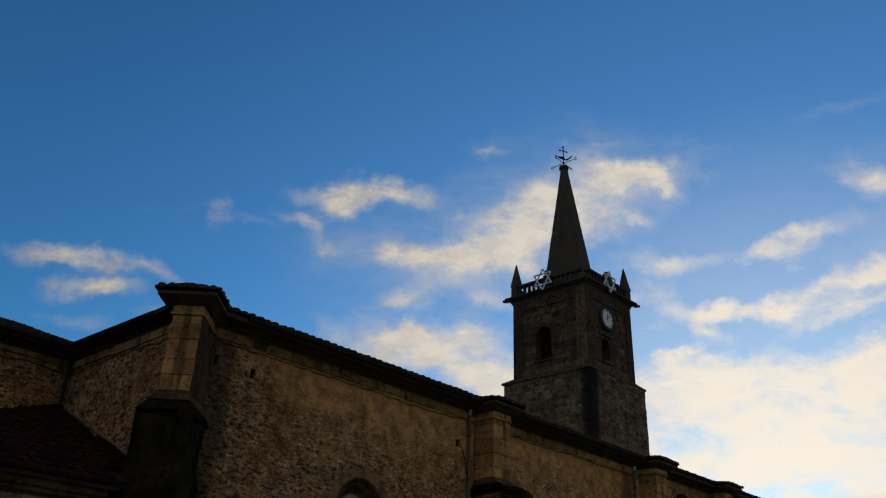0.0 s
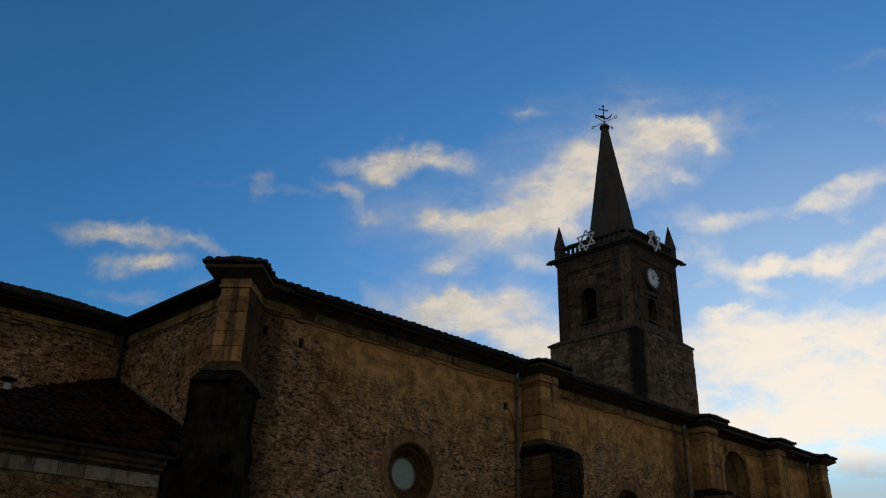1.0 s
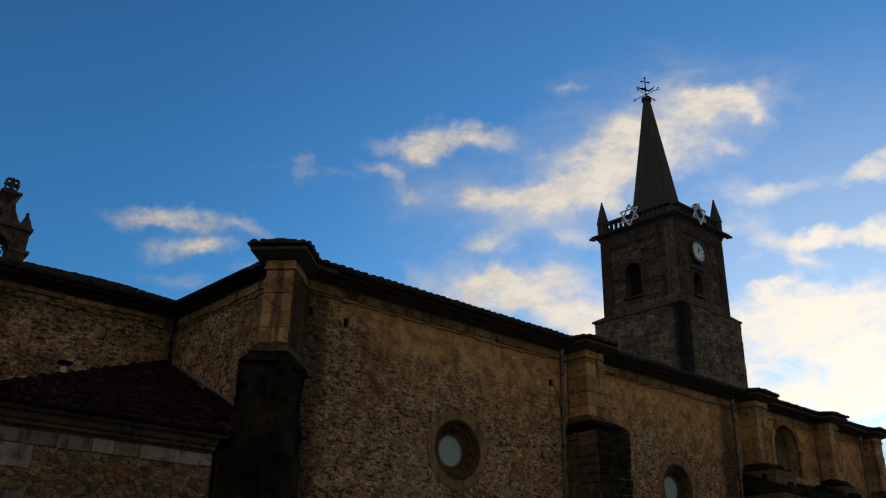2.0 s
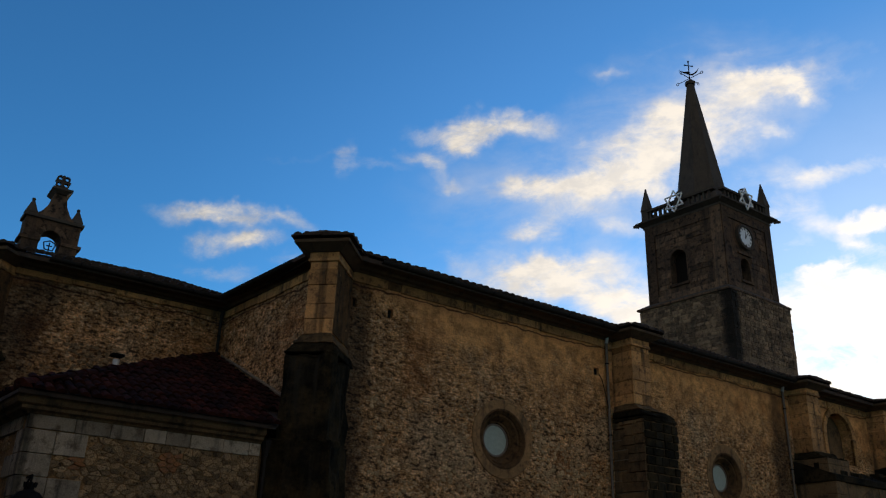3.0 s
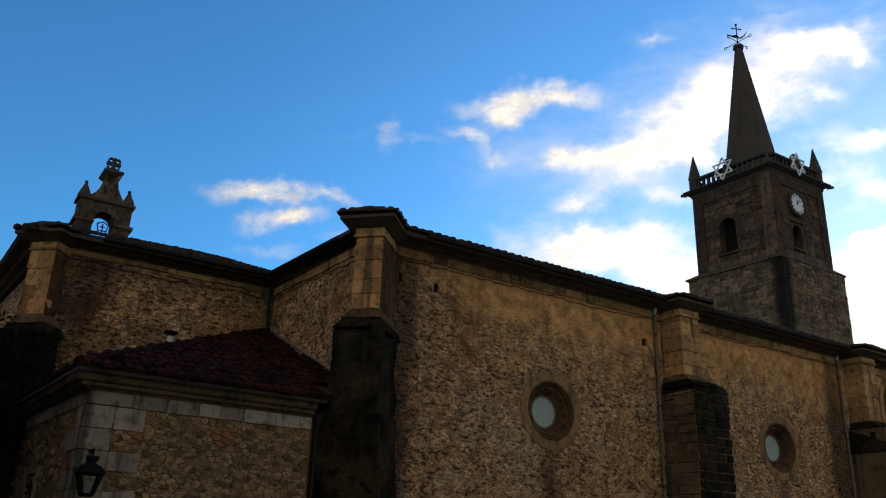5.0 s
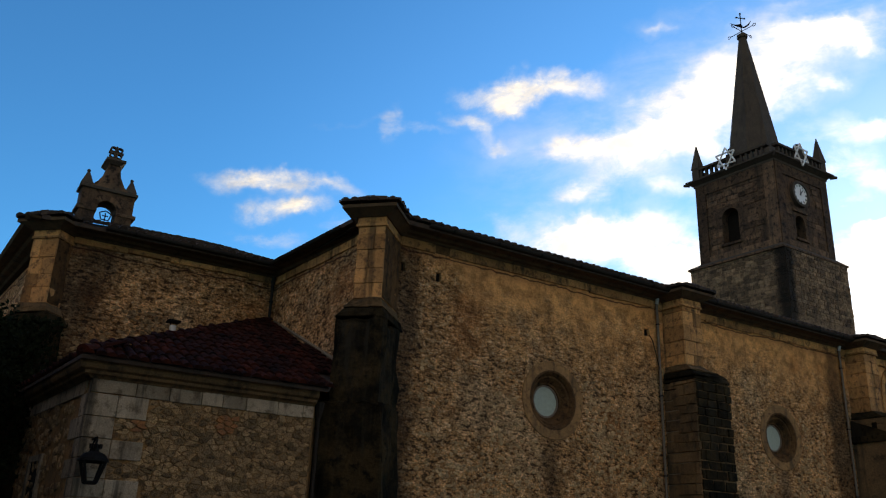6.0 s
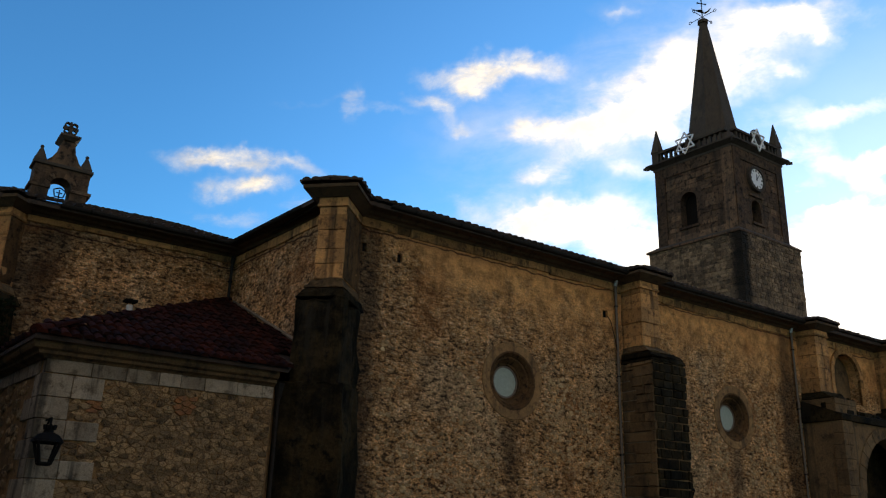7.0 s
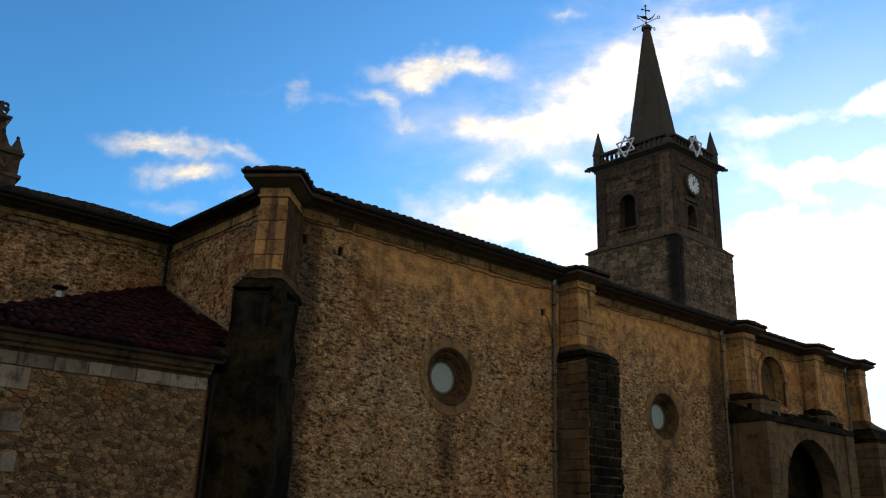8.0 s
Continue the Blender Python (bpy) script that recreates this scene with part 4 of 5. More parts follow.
for px, py in ((TX0, TY1), (TX1, TY0), (TX1, TY1), (TX0, TY0)):
    q = Vector(tp(px, py))
    d = (q - Vector(tp(TCX, TCY))).normalized()
    bm = bmesh.new()
    add_tube(bm, (*(q + d * 0.3), 20.30), (*(q + d * 0.62), 20.30), 0.10, 8, 0.07)
    part("gargoyle", bm, SPIRE, tower, "stubby stone water spout")

# parapet: posts, balusters, rails, pinnacles
PB = 20.46
for a, b in ((c_ne, c_se), (c_se, c_sw), (c_sw, c_nw), (c_nw, c_ne)):
    a, b = Vector(a), Vector(b)
    e = (b - a).normalized()
    n = Vector((e.y, -e.x))
    def seg(s0, s1, z0, z1, w, name, mat=SPIRE, over=None):
        p, q = a + e * s0, a + e * s1
        return part(name, prism([tuple(p + n * w), tuple(q + n * w), tuple(q - n * w), tuple(p - n * w)], z0, z1), mat, over or tower)
    L = (b - a).length
    rail = seg(0.2, L - 0.2, PB, PB + 0.12, 0.15, "rail")
    seg(0.2, L - 0.2, PB + 0.56, PB + 0.69, 0.15, "rail")
    seg(L / 2 - 0.2, L / 2 + 0.2, PB + 0.12, PB + 0.80, 0.18, "post")
    k = 0.45
    while k < L - 0.4:
        if abs(k - L / 2) > 0.3:
            seg(k - 0.055, k + 0.055, PB + 0.12, PB + 0.56, 0.08, "baluster", SPIRE, rail)
        k += 0.30
    m = a.lerp(b, 0.5)
    bm = bmesh.new()
    bmesh.ops.create_uvsphere(bm, u_segments=14, v_segments=10, radius=0.20)
    bmesh.ops.translate(bm, verts=bm.verts, vec=(m.x, m.y, PB + 0.97))
    part("finial", bm, SPIRE, tower, "round stone ball", True)
for px, py in ((TX0 + 0.1, TY1 - 0.12), (TX1 - 0.12, TY0 + 0.1), (TX1 - 0.12, TY1 - 0.12)):
    x, y = tp(px, py)
    sq = rect(x - 0.22, x + 0.22, y - 0.22, y + 0.22)
    part("pinnacle_base", prism(sq, PB, PB + 0.72, bevel=0.02), SPIRE, tower)
    part("pinnacle", prism(grown(sq, 0.03), PB + 0.72, PB + 2.12, top=rect(x - 0.02, x + 0.02, y - 0.02, y + 0.02)), SPIRE, tower, "slim stone pinnacle")

# spire
def ngon(cx, cy, r, n=8, turn=22.5):
    return [(cx + r * math.cos(2 * math.pi * i / n + radians(turn)), cy + r * math.sin(2 * math.pi * i / n + radians(turn))) for i in range(n)]


sx, sy = 34.85, 24.65
part("spire_base", prism(ngon(sx, sy, 1.62), PB, PB + 0.5), SPIRE, tower)
part("spire", prism(ngon(sx, sy, 1.50), PB + 0.5, 29.2, top=ngon(sx, sy, 0.20)), SPIRE, tower, "tall eight-sided dark stone spire")
part("spire_tip", prism(ngon(sx, sy, 0.30), 29.15, 29.35, bevel=0.03), SPIRE, tower)

# weather vane
vane = thing("weather_vane", "black wrought-iron weather vane with arms on the spire", "weather vane")
bm = bmesh.new()
add_tube(bm, (sx, sy, 29.3), (sx, sy, 30.75), 0.03, 8)
part("rod", bm, IRON, vane)
for ang in (2, 92):
    d = Vector((math.cos(radians(ang)), math.sin(radians(ang)), 0))
    bm = bmesh.new()
    c = Vector((sx, sy, 29.62))
    add_tube(bm, c - d * 0.74, c + d * 0.74, 0.022, 6)
    for s in (-1, 1):
        for k in range(10):
            a0, a1 = 2 * math.pi * k / 10, 2 * math.pi * (k + 1) / 10
            o = c + d * (0.82 * s)
            add_tube(bm, o + d * (0.085 * math.cos(a0)) + Vector((0, 0, 0.085 * math.sin(a0))), o + d * (0.085 * math.cos(a1)) + Vector((0, 0, 0.085 * math.sin(a1))), 0.02, 5)
    part("arm", bm, IRON, vane)
d = Vector((0.86, -0.5, 0))
bm = bmesh.new()
c = Vector((sx, sy, 30.05))
nrm = Vector((0.5, 0.86, 0)) * 0.015
def plate(bm, pts):
    f = [bm.verts.new(c + d * s + Vector((0, 0, z)) + nrm) for s, z in pts]
    g = [bm.verts.new(c + d * s + Vector((0, 0, z)) - nrm) for s, z in pts]
    bm.faces.new(f)
    bm.faces.new(g[::-1])
    for i in range(len(pts)):
        bm.faces.new((f[i], g[i], g[(i + 1) % len(pts)], f[(i + 1) % len(pts)]))
plate(bm, [(-0.62, 0.05), (-0.2, -0.04), (0.15, -0.12), (0.35, 0.02), (0.62, 0.34), (0.45, 0.0), (0.2, -0.2), (-0.2, -0.14)])
plate(bm, [(-0.35, -0.02), (-0.05, 0.05), (0.1, -0.05), (-0.15, -0.1)])
part("arrow", bm, IRON, vane)
bm = bmesh.new()
add_tube(bm, (sx - 0.22, sy + 0.1, 30.5), (sx + 0.22, sy - 0.1, 30.5), 0.03, 6)
for s, z in ((-0.22, 30.5), (0.22, 30.5)):
    bmesh.ops.create_icosphere(bm, subdivisions=1, radius=0.06, matrix=Matrix.Translation((sx + s, sy - s * 0.45, z)))
bmesh.ops.create_icosphere(bm, subdivisions=1, radius=0.07, matrix=Matrix.Translation((sx, sy, 30.78)))
part("cross", bm, IRON, vane)

# clock
def facing_frame(a, b, s, z, out):
    """A pose on the tower side from a to b: x along the side, y up, z outwards."""
    a, b = Vector(a), Vector(b)
    e = (b - a).normalized()
    n = Vector((e.y, -e.x))
    o = a + e * s + n * out
    m = Matrix(((e.x, 0, n.x, o.x), (e.y, 0, n.y, o.y), (0, 1, 0, z), (0, 0, 0, 1)))
    return m


def placed(bm, m):
    bmesh.ops.transform(bm, matrix=m, verts=bm.verts)
    return bm


def ring_bm(r0, r1, z0, z1, n=48):
    bm = bmesh.new()
    rows = [[bm.verts.new((r * math.cos(2 * math.pi * i / n), r * math.sin(2 * math.pi * i / n), z)) for i in range(n)] for r, z in ((r0, z0), (r1, z0), (r1, z1), (r0, z1))]
    for a, b in zip(rows, rows[1:] + rows[:1]):
        for i in range(n):
            bm.faces.new((a[i], a[(i + 1) % n], b[(i + 1) % n], b[i]))
    return bm


CM = facing_frame(c_se, c_sw, 1.72, 18.72, 0.0)
clock = thing("clock", "round white-faced tower clock with black numerals and pointers", "clock")
bm = bmesh.new()
bmesh.ops.create_cone(bm, cap_ends=True, segments=48, radius1=0.56, radius2=0.56, depth=0.06)
bmesh.ops.translate(bm, verts=bm.verts, vec=(0, 0, 0.09))
dial = part("dial", placed(bm, CM), WHITE, clock, "white enamel dial")
part("rim", placed(ring_bm(0.54, 0.68, 0.0, 0.18), CM), SPIRE, clock, "dark moulded rim")
for k in range(12):
    a = math.pi / 6 * k
    bm = bmesh.new()
    w = 0.028 if k % 3 else 0.045
    add_box(bm, -w, w, 0.39, 0.50, 0.122, 0.132)
    bmesh.ops.rotate(bm, verts=bm.verts, matrix=Matrix.Rotation(-a, 3, "Z"))
    part("numeral_mark", placed(bm, CM), IRON, dial)
for ang, ln, w in ((8, 0.28, 0.035), (-32, 0.42, 0.025)):
    bm = bmesh.new()
    add_prism(bm, [(-w, -0.08), (w, -0.08), (w * 0.4, ln), (-w * 0.4, ln)], 0.136, 0.146)
    bmesh.ops.rotate(bm, verts=bm.verts, matrix=Matrix.Rotation(radians(ang - 10), 3, "Z"))
    part("pointer", placed(bm, CM), IRON, clock)

# star decorations hung on the parapet
def star(m, label):
    t = thing("star_ornament", label, "star ornament", "festive stars on the tower")
    for turn in (0, 60):
        for k in range(3):
            a0, a1 = radians(90 + turn + 120 * k), radians(90 + turn + 120 * (k + 1))
            bm = bmesh.new()
            p, q = Vector((math.cos(a0), math.sin(a0), 0)) * 0.62, Vector((math.cos(a1), math.sin(a1), 0)) * 0.62
            z = 0.03 if turn else 0.0
            add_tube(bm, p + Vector((0, 0, z)), q + Vector((0, 0, z)), 0.045, 6)
            part("bar", placed(bm, m), WHITE, t)


star(facing_frame(c_ne, c_se, 2.15, 20.98, 0.32), "six-pointed white festive star frame on the parapet")
star(facing_frame(c_se, c_sw, 1.85, 20.85, 0.32), "six-pointed white festive star frame on the parapet")

# ---- bell gable over the apse ----
gable = thing("bell_gable", "small weathered stone bell gable with pinnacles and cross", "bell gable")
GY0, GY1 = 24.25, 24.85
bm = bmesh.new()
arch_panel(bm, 2.88, 4.36, 9.0, 11.1, 3.33, 3.90, 10.52, 9.95, GY0, GY1 - GY0)
arch_panel(bm, 2.88, 4.36, 9.0, 11.1, 3.33, 3.90, 10.52, 9.95, GY1, 0.001)
for x in (2.88, 4.36):
    bm.faces.new([bm.verts.new(p) for p in ((x, GY0, 9.0), (x, GY1, 9.0), (x, GY1, 11.1), (x, GY0, 11.1))])
bmesh.ops.remove_doubles(bm, verts=bm.verts, dist=0.002)
part("wall", bm, TOWER, gable)
part("impost", prism(rect(2.80, 3.36, GY0 - 0.04, GY1 + 0.04), 10.42, 10.52, bevel=0.01), TOWER, gable)
part("impost", prism(rect(3.90, 4.46, GY0 - 0.04, GY1 + 0.04), 10.42, 10.52, bevel=0.01), TOWER, gable)
part("cornice", prism(rect(2.81, 4.43, GY0 - 0.06, GY1 + 0.06), 11.1, 11.20, bevel=0.02), SPIRE, gable)
bm = bmesh.new()
prof = [(3.06, 11.19), (4.18, 11.19), (4.00, 11.38), (3.87, 11.64), (3.80, 11.99), (3.48, 11.99), (3.40, 11.64), (3.26, 11.38)]
add_prism(bm, [(x, GY0 + 0.03, z) for x, z in prof], 0, 0, top=[(x, GY1 - 0.03, z) for x, z in prof])
part("gablet", bm, TOWER, gable)
part("head", prism(rect(3.50, 3.78, GY0 - 0.02, GY1 + 0.02), 11.98, 12.08, top=rect(3.38, 3.90, GY0 - 0.12, GY1 + 0.12)), SPIRE, gable)
part("head_slab", prism(rect(3.36, 3.92, GY0 - 0.12, GY1 + 0.12), 12.08, 12.15, bevel=0.01), SPIRE, gable)
part("cross_foot", prism(rect(3.52, 3.78, 24.4, 24.7), 12.15, 12.30, top=rect(3.58, 3.72, 24.48, 24.62)), SPIRE, gable)
for x in (3.0, 4.24):
    part("pinnacle_base", prism(rect(x - 0.15, x + 0.15, GY0 + 0.1, GY1 - 0.1), 11.19, 11.30, bevel=0.02), SPIRE, gable)
    part("pinnacle", prism(rect(x - 0.17, x + 0.17, 24.38, 24.72), 11.30, 11.70, top=rect(x - 0.03, x + 0.03, 24.52, 24.58)), SPIRE, gable)
    bm = bmesh.new()
    bmesh.ops.create_icosphere(bm, subdivisions=2, radius=0.055, matrix=Matrix.Translation((x, 24.55, 11.73)))
    part("ball", bm, SPIRE, gable, "", True)
for i in range(9):
    a0, a1 = math.pi * i / 9, math.pi * (i + 1) / 9
    ring = [(3.615 - r * math.cos(a), 10.52 + r * math.sin(a)) for r, a in ((0.285, a0 + 0.02), (0.44, a0 + 0.02), (0.44, a1 - 0.02), (0.285, a1 - 0.02))]
    bm = bmesh.new()
    add_prism(bm, [(x, GY0 - 0.03, z) for x, z in ring], 0, 0, top=[(x, GY0 + 0.05, z) for x, z in ring])
    part("voussoir", bm, TOWER, gable)
# stone cross in a pierced ring
bm = bmesh.new()
add_box(bm, 3.62, 3.68, 24.50, 24.60, 12.28, 12.70)
add_box(bm, 3.44, 3.62, 24.50, 24.60, 12.46, 12.53)
add_box(bm, 3.68, 3.86, 24.50, 24.60, 12.46, 12.53)
part("cross", bm, SPIRE, gable, "dark stone cross")
for k in range(4):
    a = math.pi / 4 + math.pi / 2 * k
    m = Matrix.Translation((3.65 + 0.135 * math.cos(a), 24.50, 12.495 + 0.135 * math.sin(a))) @ Matrix.Rotation(radians(-90), 4, "X")
    bm = ring_bm(0.055, 0.092, -0.01, 0.11, 16)
    bmesh.ops.transform(bm, matrix=m, verts=bm.verts)
    part("ring", bm, SPIRE, gable)
# little iron cresting in the opening
bm = bmesh.new()
pts = [(3.52, 10.22), (3.47, 10.42), (3.63, 10.50), (3.79, 10.42), (3.74, 10.22), (3.52, 10.22)]
for (xa, za), (xb, zb) in zip(pts, pts[1:]):
    add_tube(bm, (xa, 24.3, za + 0.02), (xb, 24.3, zb + 0.02), 0.018, 5)
add_tube(bm, (3.63, 24.3, 10.0), (3.63, 24.3, 10.46), 0.018, 5)
add_tube(bm, (3.55, 24.3, 10.36), (3.71, 24.3, 10.36), 0.018, 5)
part("iron_crest", bm, IRON, gable, "small iron emblem in the arch")

# ---- annex in the corner ----
AY, AX0, AX1 = 14.6, 2.48, 6.45
annex = thing("annex", "low rubble-stone sacristy with pale quoins and tiled roof", "annex")
back = sk(AX0, APSE_Y, AY)
annex_wall = part("wall", prism([(AX0, AY), (AX1, AY), (AX1 + 0.6, 15.6), (7.2, APSE_Y), back], 0, 4.06), MORTAR, annex, "rubble wall of ochre mortar")
bm = bmesh.new()
run_profile(bm, [back, (AX0, AY), (AX1, AY)], [(-0.2, 4.04), (0.05, 4.04), (0.07, 4.07), (0.14, 4.10), (0.15, 4.15), (0.21, 4.18), (0.235, 4.23), (0.24, 4.31), (-0.2, 4.33)])
part("cornice", bm, BUTTRESS, annex, "dull ochre moulded cornice")
apex = (7.30, APSE_Y, 6.90)
ez = 4.355
f0, f1, fb = (AX0 - 0.30, AY - 0.34, ez), (AX1 + 0.12, AY - 0.34, ez), (back[0] - 0.30, APSE_Y, ez)
rv = 7.52
bm = bmesh.new()
roof_slab(bm, [f0, f1, (rv, 15.8, ez + (6.9 - ez) * (15.8 - AY + 0.34) / (APSE_Y - AY + 0.34)), apex], 0.07)
roof_slab(bm, [fb, f0, apex], 0.07)
annex_roof = part("roof_deck", bm, DARKTILE, annex)

# wall lantern
def lantern(x, y, z, wall_y, label, k=0.8):
    """A four-sided tapered iron lantern on a wall bracket; z is the foot of the glass."""
    t = thing("wall_lantern", label, "lantern", "wall lanterns")
    lo, hi = 0.10 * k, 0.20 * k
    for sx_, sy_ in ((-1, -1), (1, -1), (1, 1), (-1, 1)):
        bm = bmesh.new()
        add_tube(bm, (x + sx_ * lo, y + sy_ * lo, z), (x + sx_ * hi, y + sy_ * hi, z + 0.40 * k), 0.024, 6)
        part("corner_bar", bm, IRON, t)
    for h, w in ((0.0, lo), (0.40 * k, hi)):
        bm = bmesh.new()
        for (ax, ay), (bx, by) in zip([(-1, -1), (1, -1), (1, 1), (-1, 1)], [(1, -1), (1, 1), (-1, 1), (-1, -1)]):
            add_tube(bm, (x + ax * w, y + ay * w, z + h), (x + bx * w, y + by * w, z + h), 0.025, 6)
        part("frame", bm, IRON, t)
    bm = bmesh.new()
    for (ra, za), (rb, zb) in (((0.30, 0.40), (0.28, 0.45)), ((0.28, 0.45), (0.20, 0.54)), ((0.20, 0.54), (0.09, 0.59))):
        add_prism(bm, ngon(x, y, ra * k, 12), z + za * k, z + zb * k, top=ngon(x, y, rb * k, 12))
    part("hood", bm, IRON, t, "black iron bell-shaped hood")
    bm = bmesh.new()
    add_tube(bm, (x, y, z + 0.56 * k), (x, y, z + 0.66 * k), 0.065, 10)
    part("chimney", bm, IRON, t)
    bm = bmesh.new()
    for i in range(8):
        a = 2 * math.pi * i / 8
        add_tube(bm, (x + 0.075 * math.cos(a), y + 0.075 * math.sin(a), z + 0.64 * k), (x + 0.085 * math.cos(a), y + 0.085 * math.sin(a), z + 0.73 * k), 0.02, 5)
    part("crown", bm, IRON, t)
    part("base_plate", prism(rect(x - lo, x + lo, y - lo, y + lo), z - 0.03, z), IRON, t)
    bm = bmesh.new()
    add_tube(bm, (x, y, z + 0.66 * k), (x, y, z + 0.86 * k), 0.018, 6)
    add_tube(bm, (x, y, z + 0.86 * k), (x, wall_y, z + 0.86 * k), 0.018, 6)
    add_tube(bm, (x, y + 0.12, z + 0.86 * k), (x, wall_y, z + 0.60 * k), 0.014, 6)
    part("bracket", bm, IRON, t)


lantern(2.62, 14.18, 2.37, 14.60, "black iron wall lantern on the annex corner")
lantern(18.05, 14.45, 2.43, 15.0, "black iron wall lantern on the nave wall")

# ---- porch in front of the west bays ----
PX0, PX1, PY = 24.65, 30.35, 13.73
porch = thing("porch", "stone porch with a round arch and blackened coping", "porch")
bm = bmesh.new()
arch_panel(bm, PX0, PX1, 0, 5.1, 25.6, 29.1, 3.0, 0.0, PY, 0.6, 24)
bmesh.ops.remove_doubles(bm, verts=bm.verts, dist=0.0005)
part("front", bm, BUTTRESS, porch)
part("side", prism(rect(PX0, PX0 + 0.5, PY + 0.005, 15.0), 0, 5.1), BUTTRESS, porch)
part("side", prism(rect(PX1 - 0.5, PX1, PY + 0.005, 15.0), 0, 5.1), BUTTRESS, porch)
# back panel and ceiling carry the deep porch's shade in their black colour
part("back_wall", prism(rect(PX0 + 0.5, PX1 - 0.5, 14.93, 14.99), 0, 4.85), BLACKENED, porch, "near-black panel painting the shade inside the porch")
part("ceiling_slab", prism(rect(PX0 + 0.5, PX1 - 0.5, PY + 0.6, 15.0), 4.85, 5.1), SHADE_BLACK, porch)
part("cornice", prism(grown(rect(PX0, PX1, PY, 15.0), 0.10), 5.1, 5.30, bevel=0.03), BLACKENED, porch, "black weathered cornice")
part("coping", prism(grown(rect(PX0, PX1, PY, 15.0), 0.04), 5.30, 5.36, top=[(PX0, PY + 0.35, 5.46), (PX1, PY + 0.35, 5.46), (PX1, 15.0, 5.80), (PX0, 15.0, 5.80)]), BLACKENED, porch, "sloping black coping")

# ---- porch details ----
for i in range(15):
    a0, a1 = math.pi * i / 15, math.pi * (i + 1) / 15
    g = 0.006
    ring = [(27.35 - r * math.cos(a), 3.0 + r * math.sin(a)) for r, a in ((1.75, a0 + g), (2.13, a0 + g), (2.13, a1 - g), (1.75, a1 - g))]
    out = PY - random.uniform(0.02, 0.045)
    bm = bmesh.new()
    add_prism(bm, [(x, out, z) for x, z in ring], 0, 0, top=[(x, PY + 0.1, z) for x, z in ring])
    part("voussoir", bm, BUTTRESS, porch)
for x0 in (PX0 - 0.05, PX1 - 0.5):
    coursed(porch, rect(x0, x0 + 0.55, PY - 0.06, PY + 0.3), 0, 5.1, BUTTRESS, "quoin", 0.36)
for i in range(26):
    x = random.uniform(PX0, PX1)
    w, h = random.uniform(0.15, 0.4), random.uniform(0.08, 0.25)
    y = random.uniform(PY + 0.1, PY + 0.7)
    z = 5.36 + (y - PY) * 0.34
    part("coping_stone", prism(rect(x, x + w, y, y + random.uniform(0.2, 0.4)), z - 0.1, z + h * 0.9, bevel=0.03), BLACKENED, porch)
# frame of the blind arch above the porch
for i in range(9):
    a0, a1 = math.pi * i / 9, math.pi * (i + 1) / 9
    cx, r0, r1 = sum(NICHE) / 2, 0.81, 1.0
    ring = [(cx - r * math.cos(a), 6.95 + r * 0.98 * math.sin(a)) for r, a in ((r0, a0 + 0.01), (r1, a0 + 0.01), (r1, a1 - 0.01), (r0, a1 - 0.01))]
    bm = bmesh.new()
    add_prism(bm, [(x, NAVE_Y - 0.05, z) for x, z in ring], 0, 0, top=[(x, NAVE_Y + 0.06, z) for x, z in ring])
    part("voussoir", bm, ASHLAR, wall_south)
for x in (NICHE[0] - 0.19, NICHE[1]):
    for k in range(3):
        part("jamb_stone", prism(rect(x, x + 0.19, NAVE_Y - 0.05, NAVE_Y + 0.06), 6.05 + 0.3 * k + 0.004, 6.05 + 0.3 * (k + 1) - 0.004, bevel=0.01), ASHLAR, wall_south)

# ---- bare rubble standing proud of the worn nave plaster ----
def lump(bm, c, u, v, n, w, h, d, k=7):
    """A rounded irregular stone face lying in the plane of u and v, standing out along n."""
    c = Vector(c)
    ph = random.uniform(0, 6.28)
    rim, top = [], []
    for i in range(k):
        a = ph + 2 * math.pi * i / k
        r = random.uniform(0.78, 1.1)
        p = c + u * (w * r * math.cos(a)) + v * (h * r * math.sin(a))
        rim.append(bm.verts.new(p - n * 0.02))
        top.append(bm.verts.new(c.lerp(p, 0.72) + n * (d * random.uniform(0.7, 1.15))))
    for i in range(k):
        bm.faces.new((rim[i], rim[(i + 1) % k], top[(i + 1) % k], top[i]))
    bm.faces.new(top)


LIMED = stone_like("lime_coated_rubble", [(0.56, 0.39, 0.21), (0.42, 0.28, 0.14), (0.22, 0.14, 0.07)], 2.6, 0.8, pits=0.5, vary=0.35)
U, V3 = Vector((1, 0, 0)), Vector((0, 0, 1))
bm = bmesh.new()
made = 0
for _ in range(5500):
    x, z = random.uniform(9.0, 23.2), random.uniform(1.6, 5.6)
    if 16.2 < x < 17.8 or any(math.hypot(x - cx, z - cz) < 1.02 for cx, cz in WINDOWS):
        continue
    if any(abs(x - cx - 0.1) < 0.5 and z < cz for cx, cz in WINDOWS):
        continue
    bare = noise.noise((x * 0.45, z * 0.45, 3.0)) + 0.5 * noise.noise((x * 1.3, z * 1.3, 7.0)) + (5.6 - z) * 0.16
    if bare < random.uniform(-0.1, 0.35):
        continue
    w = random.uniform(0.025, 0.085)
    lump(bm, (x, NAVE_Y, z), U, V3, Vector((0, -1, 0)), w, w * random.uniform(0.5, 0.9), random.uniform(0.006, 0.022), 6)
tagged(part("rubble", bm, LIMED, wall_south), "small stones bared by worn plaster", kind="stuff")
bm = bmesh.new()
